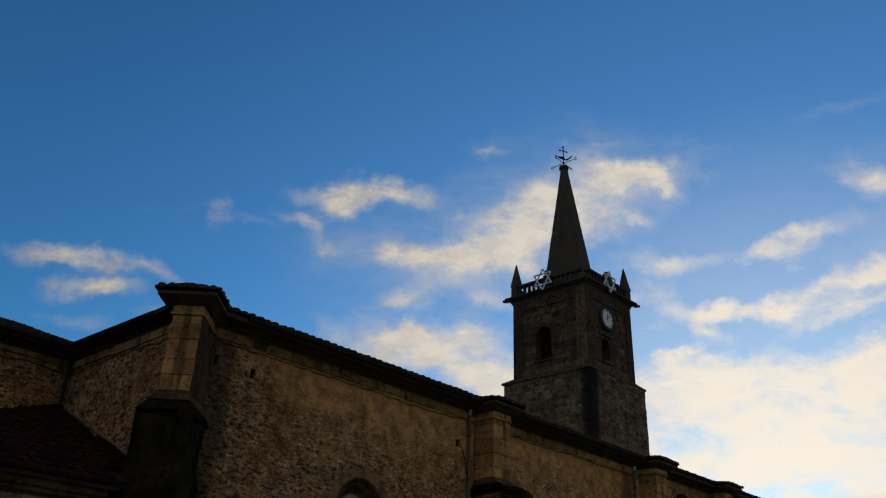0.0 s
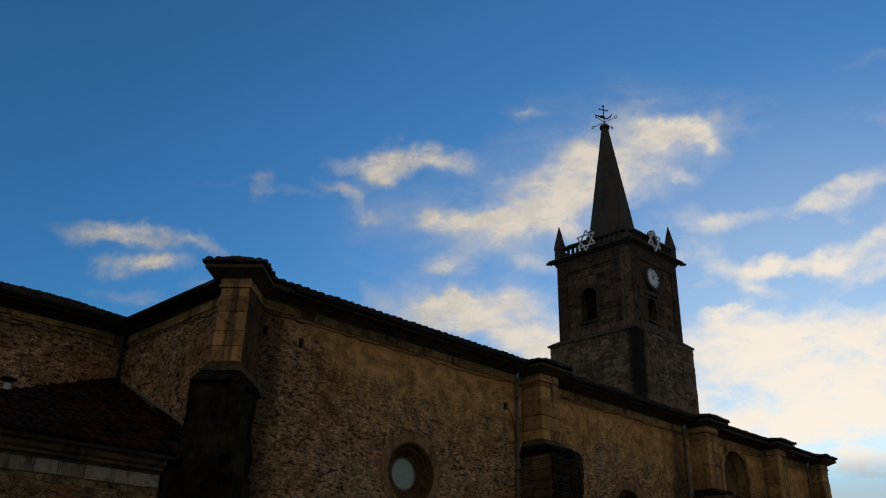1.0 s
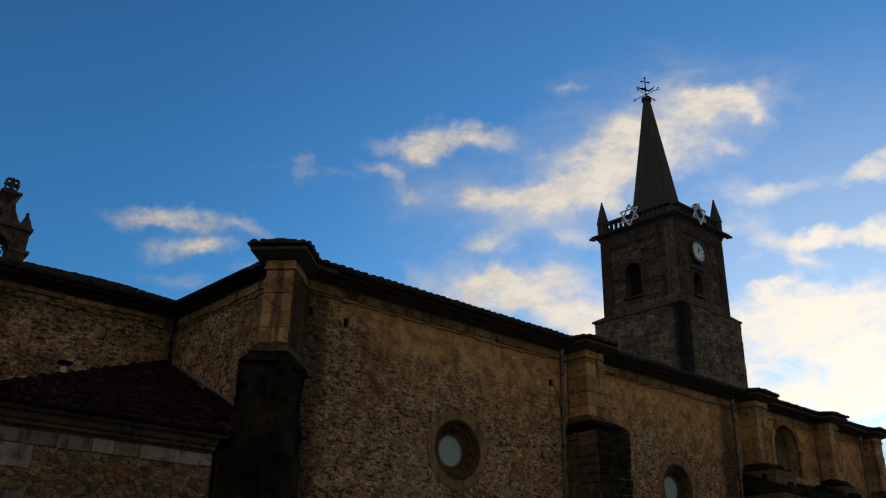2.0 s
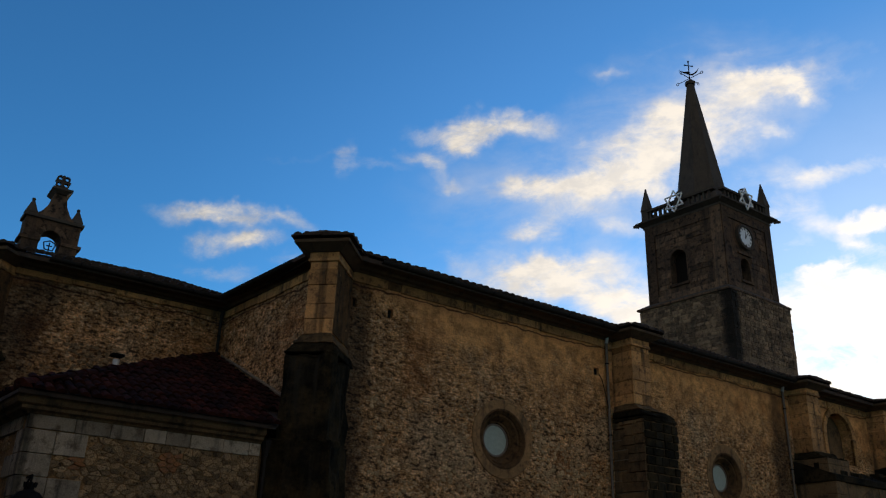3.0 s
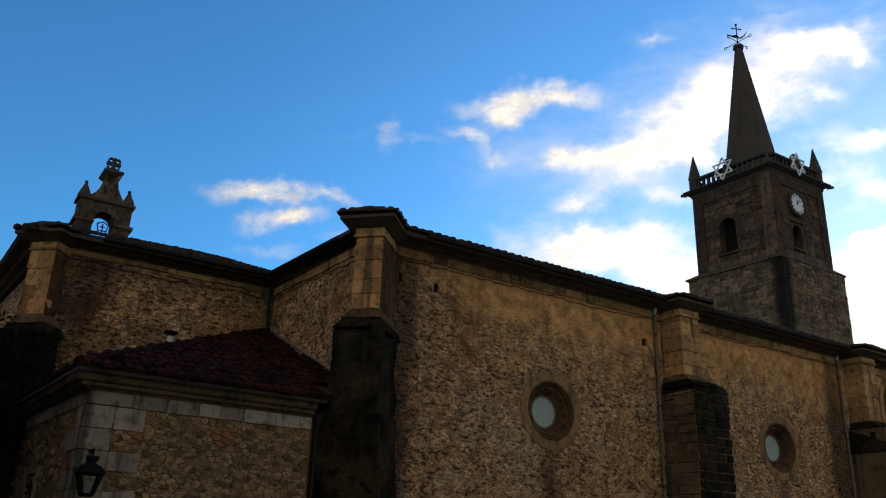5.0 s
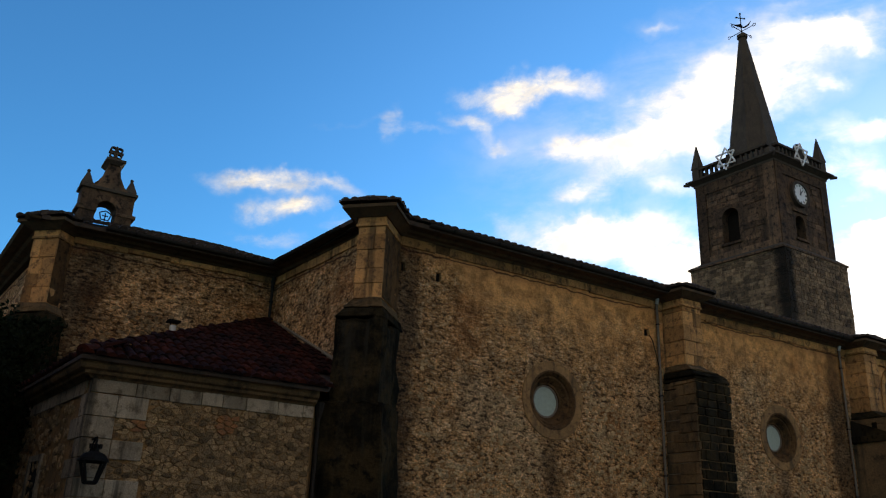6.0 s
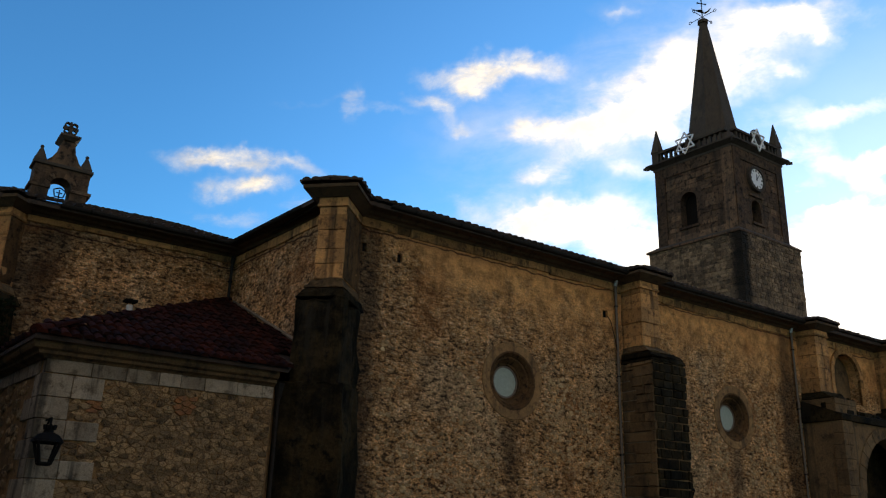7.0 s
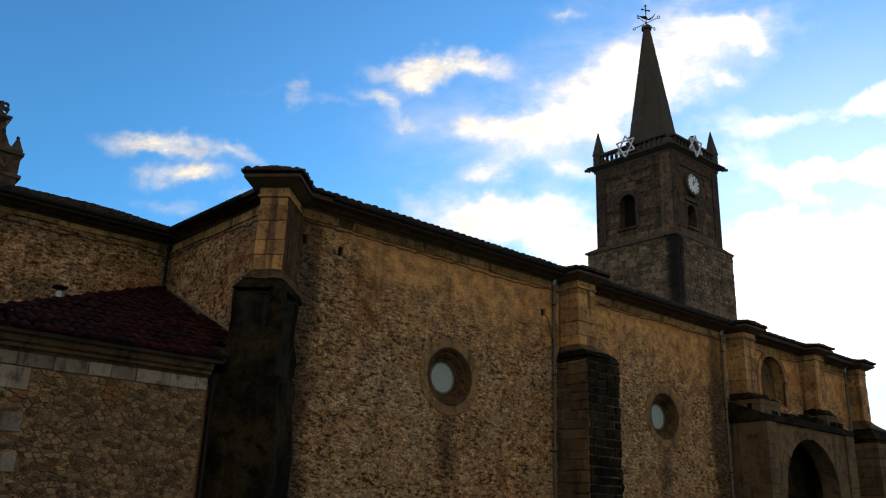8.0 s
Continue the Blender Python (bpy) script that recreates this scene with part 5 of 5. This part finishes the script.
for _ in range(1500):
    x, z = random.uniform(2.5, 7.2), random.uniform(4.6, 6.6)
    if noise.noise((x * 0.6, z * 0.6, 13.0)) + (6.4 - z) * 0.2 < random.uniform(-0.05, 0.3):
        continue
    w = random.uniform(0.03, 0.09)
    lump(bm, (x, APSE_Y, z), U, V3, Vector((0, -1, 0)), w, w * 0.7, 0.015, 6)
tagged(obj("rubble", bm, RUBBLE), "small stones bared by worn apse plaster", "rubble", kind="stuff")

# cable from the putlog hole to the downpipe
bm = bmesh.new()
pts = [(15.95, 14.97, 7.10), (16.05, 14.95, 6.95), (16.15, 14.93, 6.55), (16.22, 14.92, 6.2)]
for a, b in zip(pts, pts[1:]):
    add_tube(bm, a, b, 0.012, 5)
tagged(obj("cable", bm, IRON), "thin black cable hanging from a hole in the wall", "cable")

# ---- vent pipe on the annex roof ----
vent = thing("vent_pipe", "short pale vent pipe with a dark cowl on the tiled roof", "vent pipe")
bm = bmesh.new()
add_tube(bm, (4.72, 19.0, 5.55), (4.72, 19.0, 6.20), 0.075, 12)
part("pipe", bm, VENT, vent)
part("cowl", prism(rect(4.58, 4.86, 18.86, 19.14), 6.27, 6.32, bevel=0.01), IRON, vent, "dark cowl plate")
for dx in (-0.06, 0.06):
    bm = bmesh.new()
    add_tube(bm, (4.72 + dx, 19.0, 6.18), (4.72 + dx, 19.0, 6.28), 0.012, 5)
    part("stay", bm, IRON, vent)

# funnel-headed pipe beside the annex
funnel = thing("downpipe", "dark rainwater pipe with a zinc hopper beside the annex", "downpipe", "rainwater pipes")
bm = bmesh.new()
add_tube(bm, (6.62, 14.72, 0), (6.62, 14.72, 3.85), 0.035, 10)
part("pipe", bm, DARKPIPE, funnel)
part("hopper", prism(ngon(6.62, 14.72, 0.05), 3.85, 4.15, top=ngon(6.62, 14.72, 0.11)), DARKPIPE, funnel, "zinc hopper head")

# ---- annex: quoins, frieze, rubble stones, tiles ----
def left_box(y0, y1, x_out):
    a, b = sk(AX0 - x_out, y0, AY), sk(AX0 - x_out, y1, AY)
    return [a, (a[0] + 0.3, a[1]), (b[0] + 0.3, b[1]), b]


z, k = 0.0, 0
QUOINS = []
while z < 3.78:
    h = min(random.uniform(0.27, 0.36), 3.81 - z)
    if 3.81 - z - h < 0.12:
        h = 3.81 - z
    front, side = ((0.92, 0.42) if k % 2 else (0.45, 0.85))
    front *= random.uniform(0.9, 1.08)
    mid = 0.43
    o = random.uniform(0.03, 0.045)
    QUOINS.append((AX0 + max(front, mid), z, z + h))
    part("quoin", prism([(AX0 - o, AY - o), (AX0 + mid, AY - o), (AX0 + mid, AY + 0.25), sk(AX0 - o, AY + side, AY)], z + 0.005, z + h - 0.005, bevel=0.012), PALE, annex)
    if front > mid + 0.1:
        part("quoin", prism(rect(AX0 + mid + 0.008, AX0 + front, AY - o, AY + 0.2), z + 0.005, z + h - 0.005, bevel=0.012), PALE, annex)
    z += h
    k += 1
x = AX0 - 0.02
while x < AX1 - 0.05:
    w = min(random.uniform(0.35, 0.75), AX1 - x)
    part("frieze_block", prism(rect(x + 0.004, x + w - 0.004, AY - random.uniform(0.03, 0.05), AY + 0.2), 3.82 + random.uniform(-0.015, 0.01), 4.045, bevel=0.01), PALE, annex)
    x += w
for y0 in np.arange(AY + 0.3, APSE_Y - 0.3, 0.62):
    part("frieze_block", prism(left_box(y0, y0 + 0.61, 0.04), 3.82, 4.045), PALE, annex)
RED = stone_like("orange_brick_stone", [(0.30, 0.13, 0.05), (0.24, 0.11, 0.05), (0.16, 0.085, 0.05)], 2.0, 0.5, vary=0.15)

def clip(poly, m, d):
    """The part of a convex polygon on the near side of the line through m across d."""
    out = []
    for i in range(len(poly)):
        p, q = poly[i], poly[(i + 1) % len(poly)]
        a, b = (p - m).dot(d), (q - m).dot(d)
        if a <= 0:
            out.append(p)
        if a * b < 0:
            out.append(p.lerp(q, a / (a - b)))
    return out


def rubble_cells(x0, x1, z0, z1, size, flat=1.55):
    """Random stones that fill a rectangle like fitted fieldstones."""
    w, h = x1 - x0, (z1 - z0) * flat
    nx, nz = int(w / size), int(h / size)
    seeds = []
    for i in range(nx):
        for k in range(nz):
            seeds.append(Vector(((i + (0.5 if k % 2 else 0.0) + random.uniform(-0.05, 0.95)) * size, (k + random.uniform(0.02, 0.98)) * size)))
    cells = []
    for c in seeds:
        poly = [Vector(q) for q in ((0, 0), (w, 0), (w, h), (0, h))]
        for o in seeds:
            if o is not c and (o - c).length < size * 3.2 and poly:
                poly = clip(poly, (c + o) / 2, o - c)
        if len(poly) >= 3:
            cells.append([Vector((x0 + q.x, z0 + q.y / flat)) for q in poly])
    return cells


def fieldstone(bm, poly, y):
    mid = sum(poly, Vector((0, 0))) / len(poly)
    soft = []
    for i in range(len(poly)):
        p, q = poly[i], poly[(i + 1) % len(poly)]
        soft += [p.lerp(q, random.uniform(0.08, 0.2)), p.lerp(q, random.uniform(0.8, 0.92))]
    poly = soft
    gap, d = random.uniform(0.02, 0.12), random.uniform(0.003, 0.032)
    rim = [bm.verts.new((q.x, y + 0.02, q.y)) for q in (p.lerp(mid, gap) for p in poly)]
    sh = [bm.verts.new((q.x, y - d * 0.6, q.y)) for q in (p.lerp(mid, gap + 0.05) for p in poly)]
    top = [bm.verts.new((q.x, y - d, q.y)) for q in (p.lerp(mid, gap + 0.15) for p in poly)]
    n = len(poly)
    for i in range(n):
        j = (i + 1) % n
        bm.faces.new((rim[i], rim[j], sh[j], sh[i]))
        bm.faces.new((sh[i], sh[j], top[j], top[i]))
    bm.faces.new(top)


low = bmesh.new()
for poly in rubble_cells(AX0 + 0.42, AX1 - 0.01, 1.70, 3.81, 0.152, 1.75):
    c = sum(poly, Vector((0, 0))) / len(poly)
    if any(c.x < qx + 0.04 and q0 < c.y < q1 for qx, q0, q1 in QUOINS):
        continue
    red = 4.62 < c.x < 5.0 and 3.35 < c.y < 3.72 or 3.2 < c.x < 3.45 and 3.22 < c.y < 3.42
    if c.y > 2.62:
        bm = bmesh.new()
        fieldstone(bm, poly, AY)
        part("stone", bm, RED if red else RUBBLE, annex_wall)
    else:
        fieldstone(low, poly, AY)
for poly in rubble_cells(AX0 + 0.42, AX1 - 0.01, 0.0, 1.70, 0.26):
    fieldstone(low, poly, AY)
tagged(part("lower_rubble", low, RUBBLE, annex), "fieldstones low on the wall", kind="stuff")
bm = bmesh.new()
for _ in range(420):
    y, z = random.uniform(AY + 0.9, APSE_Y - 0.2), random.uniform(0.3, 3.85)
    px, py = sk(AX0, y, AY)
    lump(bm, (px, py, z), Vector((-0.07, 1, 0)).normalized(), V3, Vector((-1, -0.07, 0)).normalized(), random.uniform(0.08, 0.17), random.uniform(0.06, 0.1), 0.03, 8)
tagged(part("side_rubble", bm, RUBBLE, annex), "fieldstones of the side wall", kind="stuff")
# black panel on the unbroken wall paints the shade of an opening
part("side_window", prism(left_box(17.25, 18.05, 0.012), 1.7, 2.86), SHADE_BLACK, annex, "black panel painting the shade of a small window")
for y0, y1, z0, z1 in ((17.1, 17.25, 1.6, 2.98), (18.05, 18.2, 1.6, 2.98), (17.25, 18.05, 2.86, 2.98), (17.25, 18.05, 1.58, 1.7)):
    part("window_frame", prism(left_box(y0, y1, 0.05), z0, z1), PALE, annex)

# tiles of the front slope, each a piece on one shared mesh
run = APSE_Y - (AY - 0.34)
slope = (apex[2] - ez) / run
up = Vector((0, 1, slope)).normalized()
lift = Vector((0, -slope, 1)).normalized()
tile_meshes = []
for k in range(3):
    bm = bmesh.new()
    add_tile(bm, (0, 0, 0), (0, -1, 0), (1, 0, 0), (0, 0, 1), 0.46, 0.083 + 0.003 * k, 0.066)
    bmesh.ops.recalc_face_normals(bm, faces=bm.faces)
    me = bpy.data.meshes.new("tile")
    bm.to_mesh(me)
    bm.free()
    me.materials.append(TILE)
    tile_meshes.append(me)
rows, cols = int(run / up.y / 0.37), int((rv - f0[0]) / 0.178)
laid, upper = 0, bmesh.new()
for r in range(rows + 1):
    for c in range(cols + 1):
        x = f0[0] + 0.09 + c * 0.178
        s = r * 0.37
        y = f0[1] - 0.05 + s * up.y
        hip_x = f0[0] + (apex[0] - f0[0]) * max(0.0, (y - f0[1])) / run
        right = f1[0] + 0.05 if y < 14.9 else rv - (0.02 if y < 15.6 else (y - 15.6) * 0.05)
        if x < hip_x - 0.02 or x > right or y > APSE_Y - 0.35:
            continue
        loc = Vector((x + random.uniform(-0.012, 0.012), y + random.uniform(-0.025, 0.025), ez + (y - f0[1]) * slope)) + lift * random.uniform(0.03, 0.05)
        m = Matrix.Translation(loc) @ Matrix(((1, 0, 0, 0), (0, up.y, lift.y, 0), (0, up.z, lift.z, 0), (0, 0, 0, 1))) @ Matrix.Rotation(random.uniform(-0.04, 0.04), 4, "Z")
        laid += 1
        if laid <= 300:
            o = new("tile", tile_meshes[random.randrange(3)])
            o.parent, o.matrix_basis = annex_roof, m
        else:
            way = m.to_3x3()
            add_tile(upper, m.translation, way @ Vector((0, -1, 0)), way @ Vector((1, 0, 0)), way @ Vector((0, 0, 1)), 0.46, 0.086, 0.066)
tagged(part("upper_tiling", upper, TILE, annex_roof), "clay tiles higher on the slope", kind="stuff")
# hip tiles
h0, h1 = Vector(f0) + Vector((0, 0, 0.06)), Vector(apex) + Vector((0, 0, 0.06))
hd = (h1 - h0).normalized()
hs = hd.cross(Vector((0, 0, 1))).normalized()
n = int((h1 - h0).length / 0.36)
for i in range(n):
    bm = bmesh.new()
    add_tile(bm, h0 + hd * (i * 0.36), -hd, hs, hs.cross(hd), 0.44, 0.115, 0.095)
    part("hip_tile", bm, TILE, annex_roof)
bm = bmesh.new()
side_up = (Vector(apex) - Vector(fb))
side_up = Vector((side_up.x, 0.0, side_up.z)).normalized()
tile_rows(bm, Vector(f0) + Vector((0.0, 0.25, 0)), Vector(fb) - Vector((0, 0.3, 0)), side_up, 2)
tagged(part("side_tiling", bm, TILE, annex_roof), "clay tiles of the side slope", kind="stuff")
# mortar fillet where the roof meets the nave return wall
bm = bmesh.new()
pa, pb = Vector((7.42, APSE_Y - 0.1, 6.93)), Vector((7.60, 15.5, ez + (15.5 - f0[1]) * slope + 0.12))
add_tube(bm, pa, pb, 0.045, 6)
part("flashing", bm, JOINT, annex, "pale mortar fillet")

# ---- tower masonry ----
def masonry(a, b, z0, z1, skip, rows_h, widths, dest, mat=TOWER, over=None):
    """Coursed stones standing slightly proud of a wall from a to b; skip: (s0, s1, z0, z1) left free."""
    a, b = Vector((*a, 0)), Vector((*b, 0))
    e = (b - a).normalized()
    n = Vector((e.y, -e.x, 0))
    L = (b - a).length
    z = z0
    while z < z1 - 0.05:
        h = min(random.uniform(*rows_h), z1 - z)
        s = random.uniform(-0.2, 0.0)
        while s < L:
            w = random.uniform(*widths)
            s0, s1 = max(0.0, s) + 0.012, min(L, s + w) - 0.012
            s += w
            if s1 - s0 < 0.08 or any(s1 > k[0] and s0 < k[1] and z + h > k[2] and z < k[3] for k in skip):
                continue
            j = lambda q: random.uniform(-q, q)
            pr = random.uniform(0.008, 0.04)
            c = [(s0 + j(0.015), z + 0.012 + j(0.012)), (s1 + j(0.015), z + 0.012 + j(0.012)), (s1 + j(0.015), z + h - 0.012 + j(0.012)), (s0 + j(0.015), z + h - 0.012 + j(0.012))]
            mid = Vector((sum(p[0] for p in c) / 4, sum(p[1] for p in c) / 4))
            bm = dest if dest is not None else bmesh.new()
            lo = [bm.verts.new(a + e * p[0] + V3 * p[1] - n * 0.02) for p in c]
            up_ = []
            for p in c:
                q = Vector(p).lerp(mid, 0.08)
                up_.append(bm.verts.new(a + e * q.x + V3 * q.y + n * pr))
            for i in range(4):
                bm.faces.new((lo[i], lo[(i + 1) % 4], up_[(i + 1) % 4], up_[i]))
            bm.faces.new(up_)
            if dest is None:
                part("stone", bm, mat, over or lower_stage)
        z += h


l_se, l_sw, l_nw, l_ne = trect(TX0 - 0.36, TX1 + 0.42, TY0 - 0.3, TY1 + 0.38)
masonry(l_ne, l_se, 12.6, 15.42, [], (0.13, 0.24), (0.18, 0.46), None, TOWER_LOW)
bm = bmesh.new()
masonry(l_se, l_sw, 12.3, 15.42, [], (0.13, 0.24), (0.18, 0.46), bm, TOWER_LOW)
tagged(part("south_masonry", bm, TOWER_LOW, lower_stage), "coursed rubble of the south side", kind="stuff")
masonry((16.40, 13.905), (17.66, 13.905), 1.6, 5.86, [], (0.19, 0.27), (0.22, 0.5), None, BLACKENED, b2)
masonry((16.405, 15.0), (16.405, 13.915), 2.0, 5.86, [(0.0, 0.22, 0, 99)], (0.2, 0.30), (0.3, 0.62), None, BUTTRESS, b2)
bm = bmesh.new()
for p, q, o0, o1 in ((c_ne, c_se, 1.42, 2.38), (c_se, c_sw, 1.25, 2.0)):
    L = (Vector(q) - Vector(p)).length
    masonry(p, q, 16.1, 19.55, [(o0 - 0.02, o1 + 0.02, 16.0, 18.5 if L > 4.3 else 17.65), (1.0, 2.5, 18.0, 19.4) if L < 4.3 else (9, 9, 9, 9), (0, L * 0.13, 0, 99), (L * 0.87, L, 0, 99)], (0.26, 0.38), (0.4, 0.8), bm)
tagged(part("belfry_masonry", bm, TOWER, belfry), "coursed grey belfry stones", kind="stuff")
# sills and lintel of the belfry openings
for a, b, s0, s1, z in ((c_ne, c_se, 1.32, 2.48, 16.42), (c_se, c_sw, 1.15, 2.1, 16.22)):
    bm = bmesh.new()
    add_box(bm, s0, s1, -0.3, 0.10, 0, 0.12)
    a, b = Vector(a), Vector(b)
    e = (b - a).normalized()
    nn = Vector((e.y, -e.x))
    bmesh.ops.transform(bm, verts=bm.verts, matrix=Matrix(((e.x, nn.x, 0, a.x), (e.y, nn.y, 0, a.y), (0, 0, 1, z), (0, 0, 0, 1))))
    part("sill", bm, TOWER, belfry)
bm = bmesh.new()
add_box(bm, 1.05, 2.2, -0.1, 0.09, 0, 0.10)
a, b = Vector(c_se), Vector(c_sw)
e = (b - a).normalized()
nn = Vector((e.y, -e.x))
bmesh.ops.transform(bm, verts=bm.verts, matrix=Matrix(((e.x, nn.x, 0, a.x), (e.y, nn.y, 0, a.y), (0, 0, 1, 17.72), (0, 0, 0, 1))))
part("hood_mould", bm, TOWER, belfry)

# ---- ivy on the apse buttress ----
bm = bmesh.new()
for _ in range(3600):
    s, z = random.uniform(-0.3, 1.6), 5.9 - abs(random.gauss(0, 1.6))
    if z < 2.5 or noise.noise((s * 1.5, z * 1.5, 2.0)) < -0.35:
        continue
    p = Vector((1.2, 20.2, z)).lerp(Vector((2.3, 19.1, z)), s / 1.3) + Vector((-0.7, -0.7, 0)) * random.uniform(0.0, 0.35)
    p.x -= random.uniform(0, 0.5)
    r = random.uniform(0.03, 0.065)
    m = Matrix.Translation(p) @ Euler((random.uniform(0.6, 2.2), random.uniform(-0.8, 0.8), random.uniform(-1.6, 0.4))).to_matrix().to_4x4()
    vs = [bm.verts.new(m @ Vector(q)) for q in ((0, -r, 0), (r * 0.8, -r * 0.2, r * 0.15), (r * 0.35, r * 0.6, 0), (0, r * 1.1, -r * 0.2), (-r * 0.35, r * 0.6, 0), (-r * 0.8, -r * 0.2, r * 0.15))]
    bm.faces.new(vs)
tagged(obj("ivy", bm, LEAF), "dark ivy leaves climbing the apse buttress", "ivy", kind="stuff")

# ---- dark shrub between the annex and the apse corner ----
shrub = thing("shrub", "dense dark evergreen shrub beside the annex wall", "shrub")
for k in range(6):
    bm = bmesh.new()
    p = Vector((0.55 + 0.2 * (k % 3), 16.6 + 0.4 * k, 0))
    for j in range(6):
        q = p + Vector((random.uniform(-0.14, 0.1), random.uniform(-0.12, 0.12), 0.85))
        add_tube(bm, p, q, 0.06 - 0.008 * j, 7, 0.06 - 0.008 * (j + 1))
        p = q
    part("stem", bm, BLACKENED, shrub)
bm = bmesh.new()
# most clumps lie out of view, added to shade the annex side
clumps = [Vector((random.uniform(-0.9, 1.6), random.uniform(15.6, 19.2), random.uniform(1.6, 5.2))) for _ in range(90)]
for c in clumps:
    for _ in range(130):
        d = Vector((random.gauss(0, 1), random.gauss(0, 1), random.gauss(0, 1))).normalized() * random.uniform(0.12, 0.36)
        m = Matrix.Translation(c + d) @ Euler((random.uniform(0, 3.1), random.uniform(-1, 1), random.uniform(0, 6.28))).to_matrix().to_4x4()
        r = random.uniform(0.03, 0.06)
        bm.faces.new([bm.verts.new(m @ Vector(q)) for q in ((0, -r, 0), (r * 0.6, 0, r * 0.1), (0, r * 1.3, 0), (-r * 0.6, 0, r * 0.1))])
tagged(part("foliage", bm, LEAF, shrub), "small dark leaves", kind="stuff")

# ---- unseen plain wall, added left of the viewpoint to cut the sky light ----
BLOCKER = stone_like("grey_blocker_render", [(0.22, 0.19, 0.15), (0.19, 0.165, 0.135), (0.14, 0.12, 0.10)], 0.6, 0.2)
plain_wall("wall_lane", rect(-5.6, -5.0, -4.0, 40.0), 8.0, "unseen plain wall added to cut sky light from the left", BLOCKER)
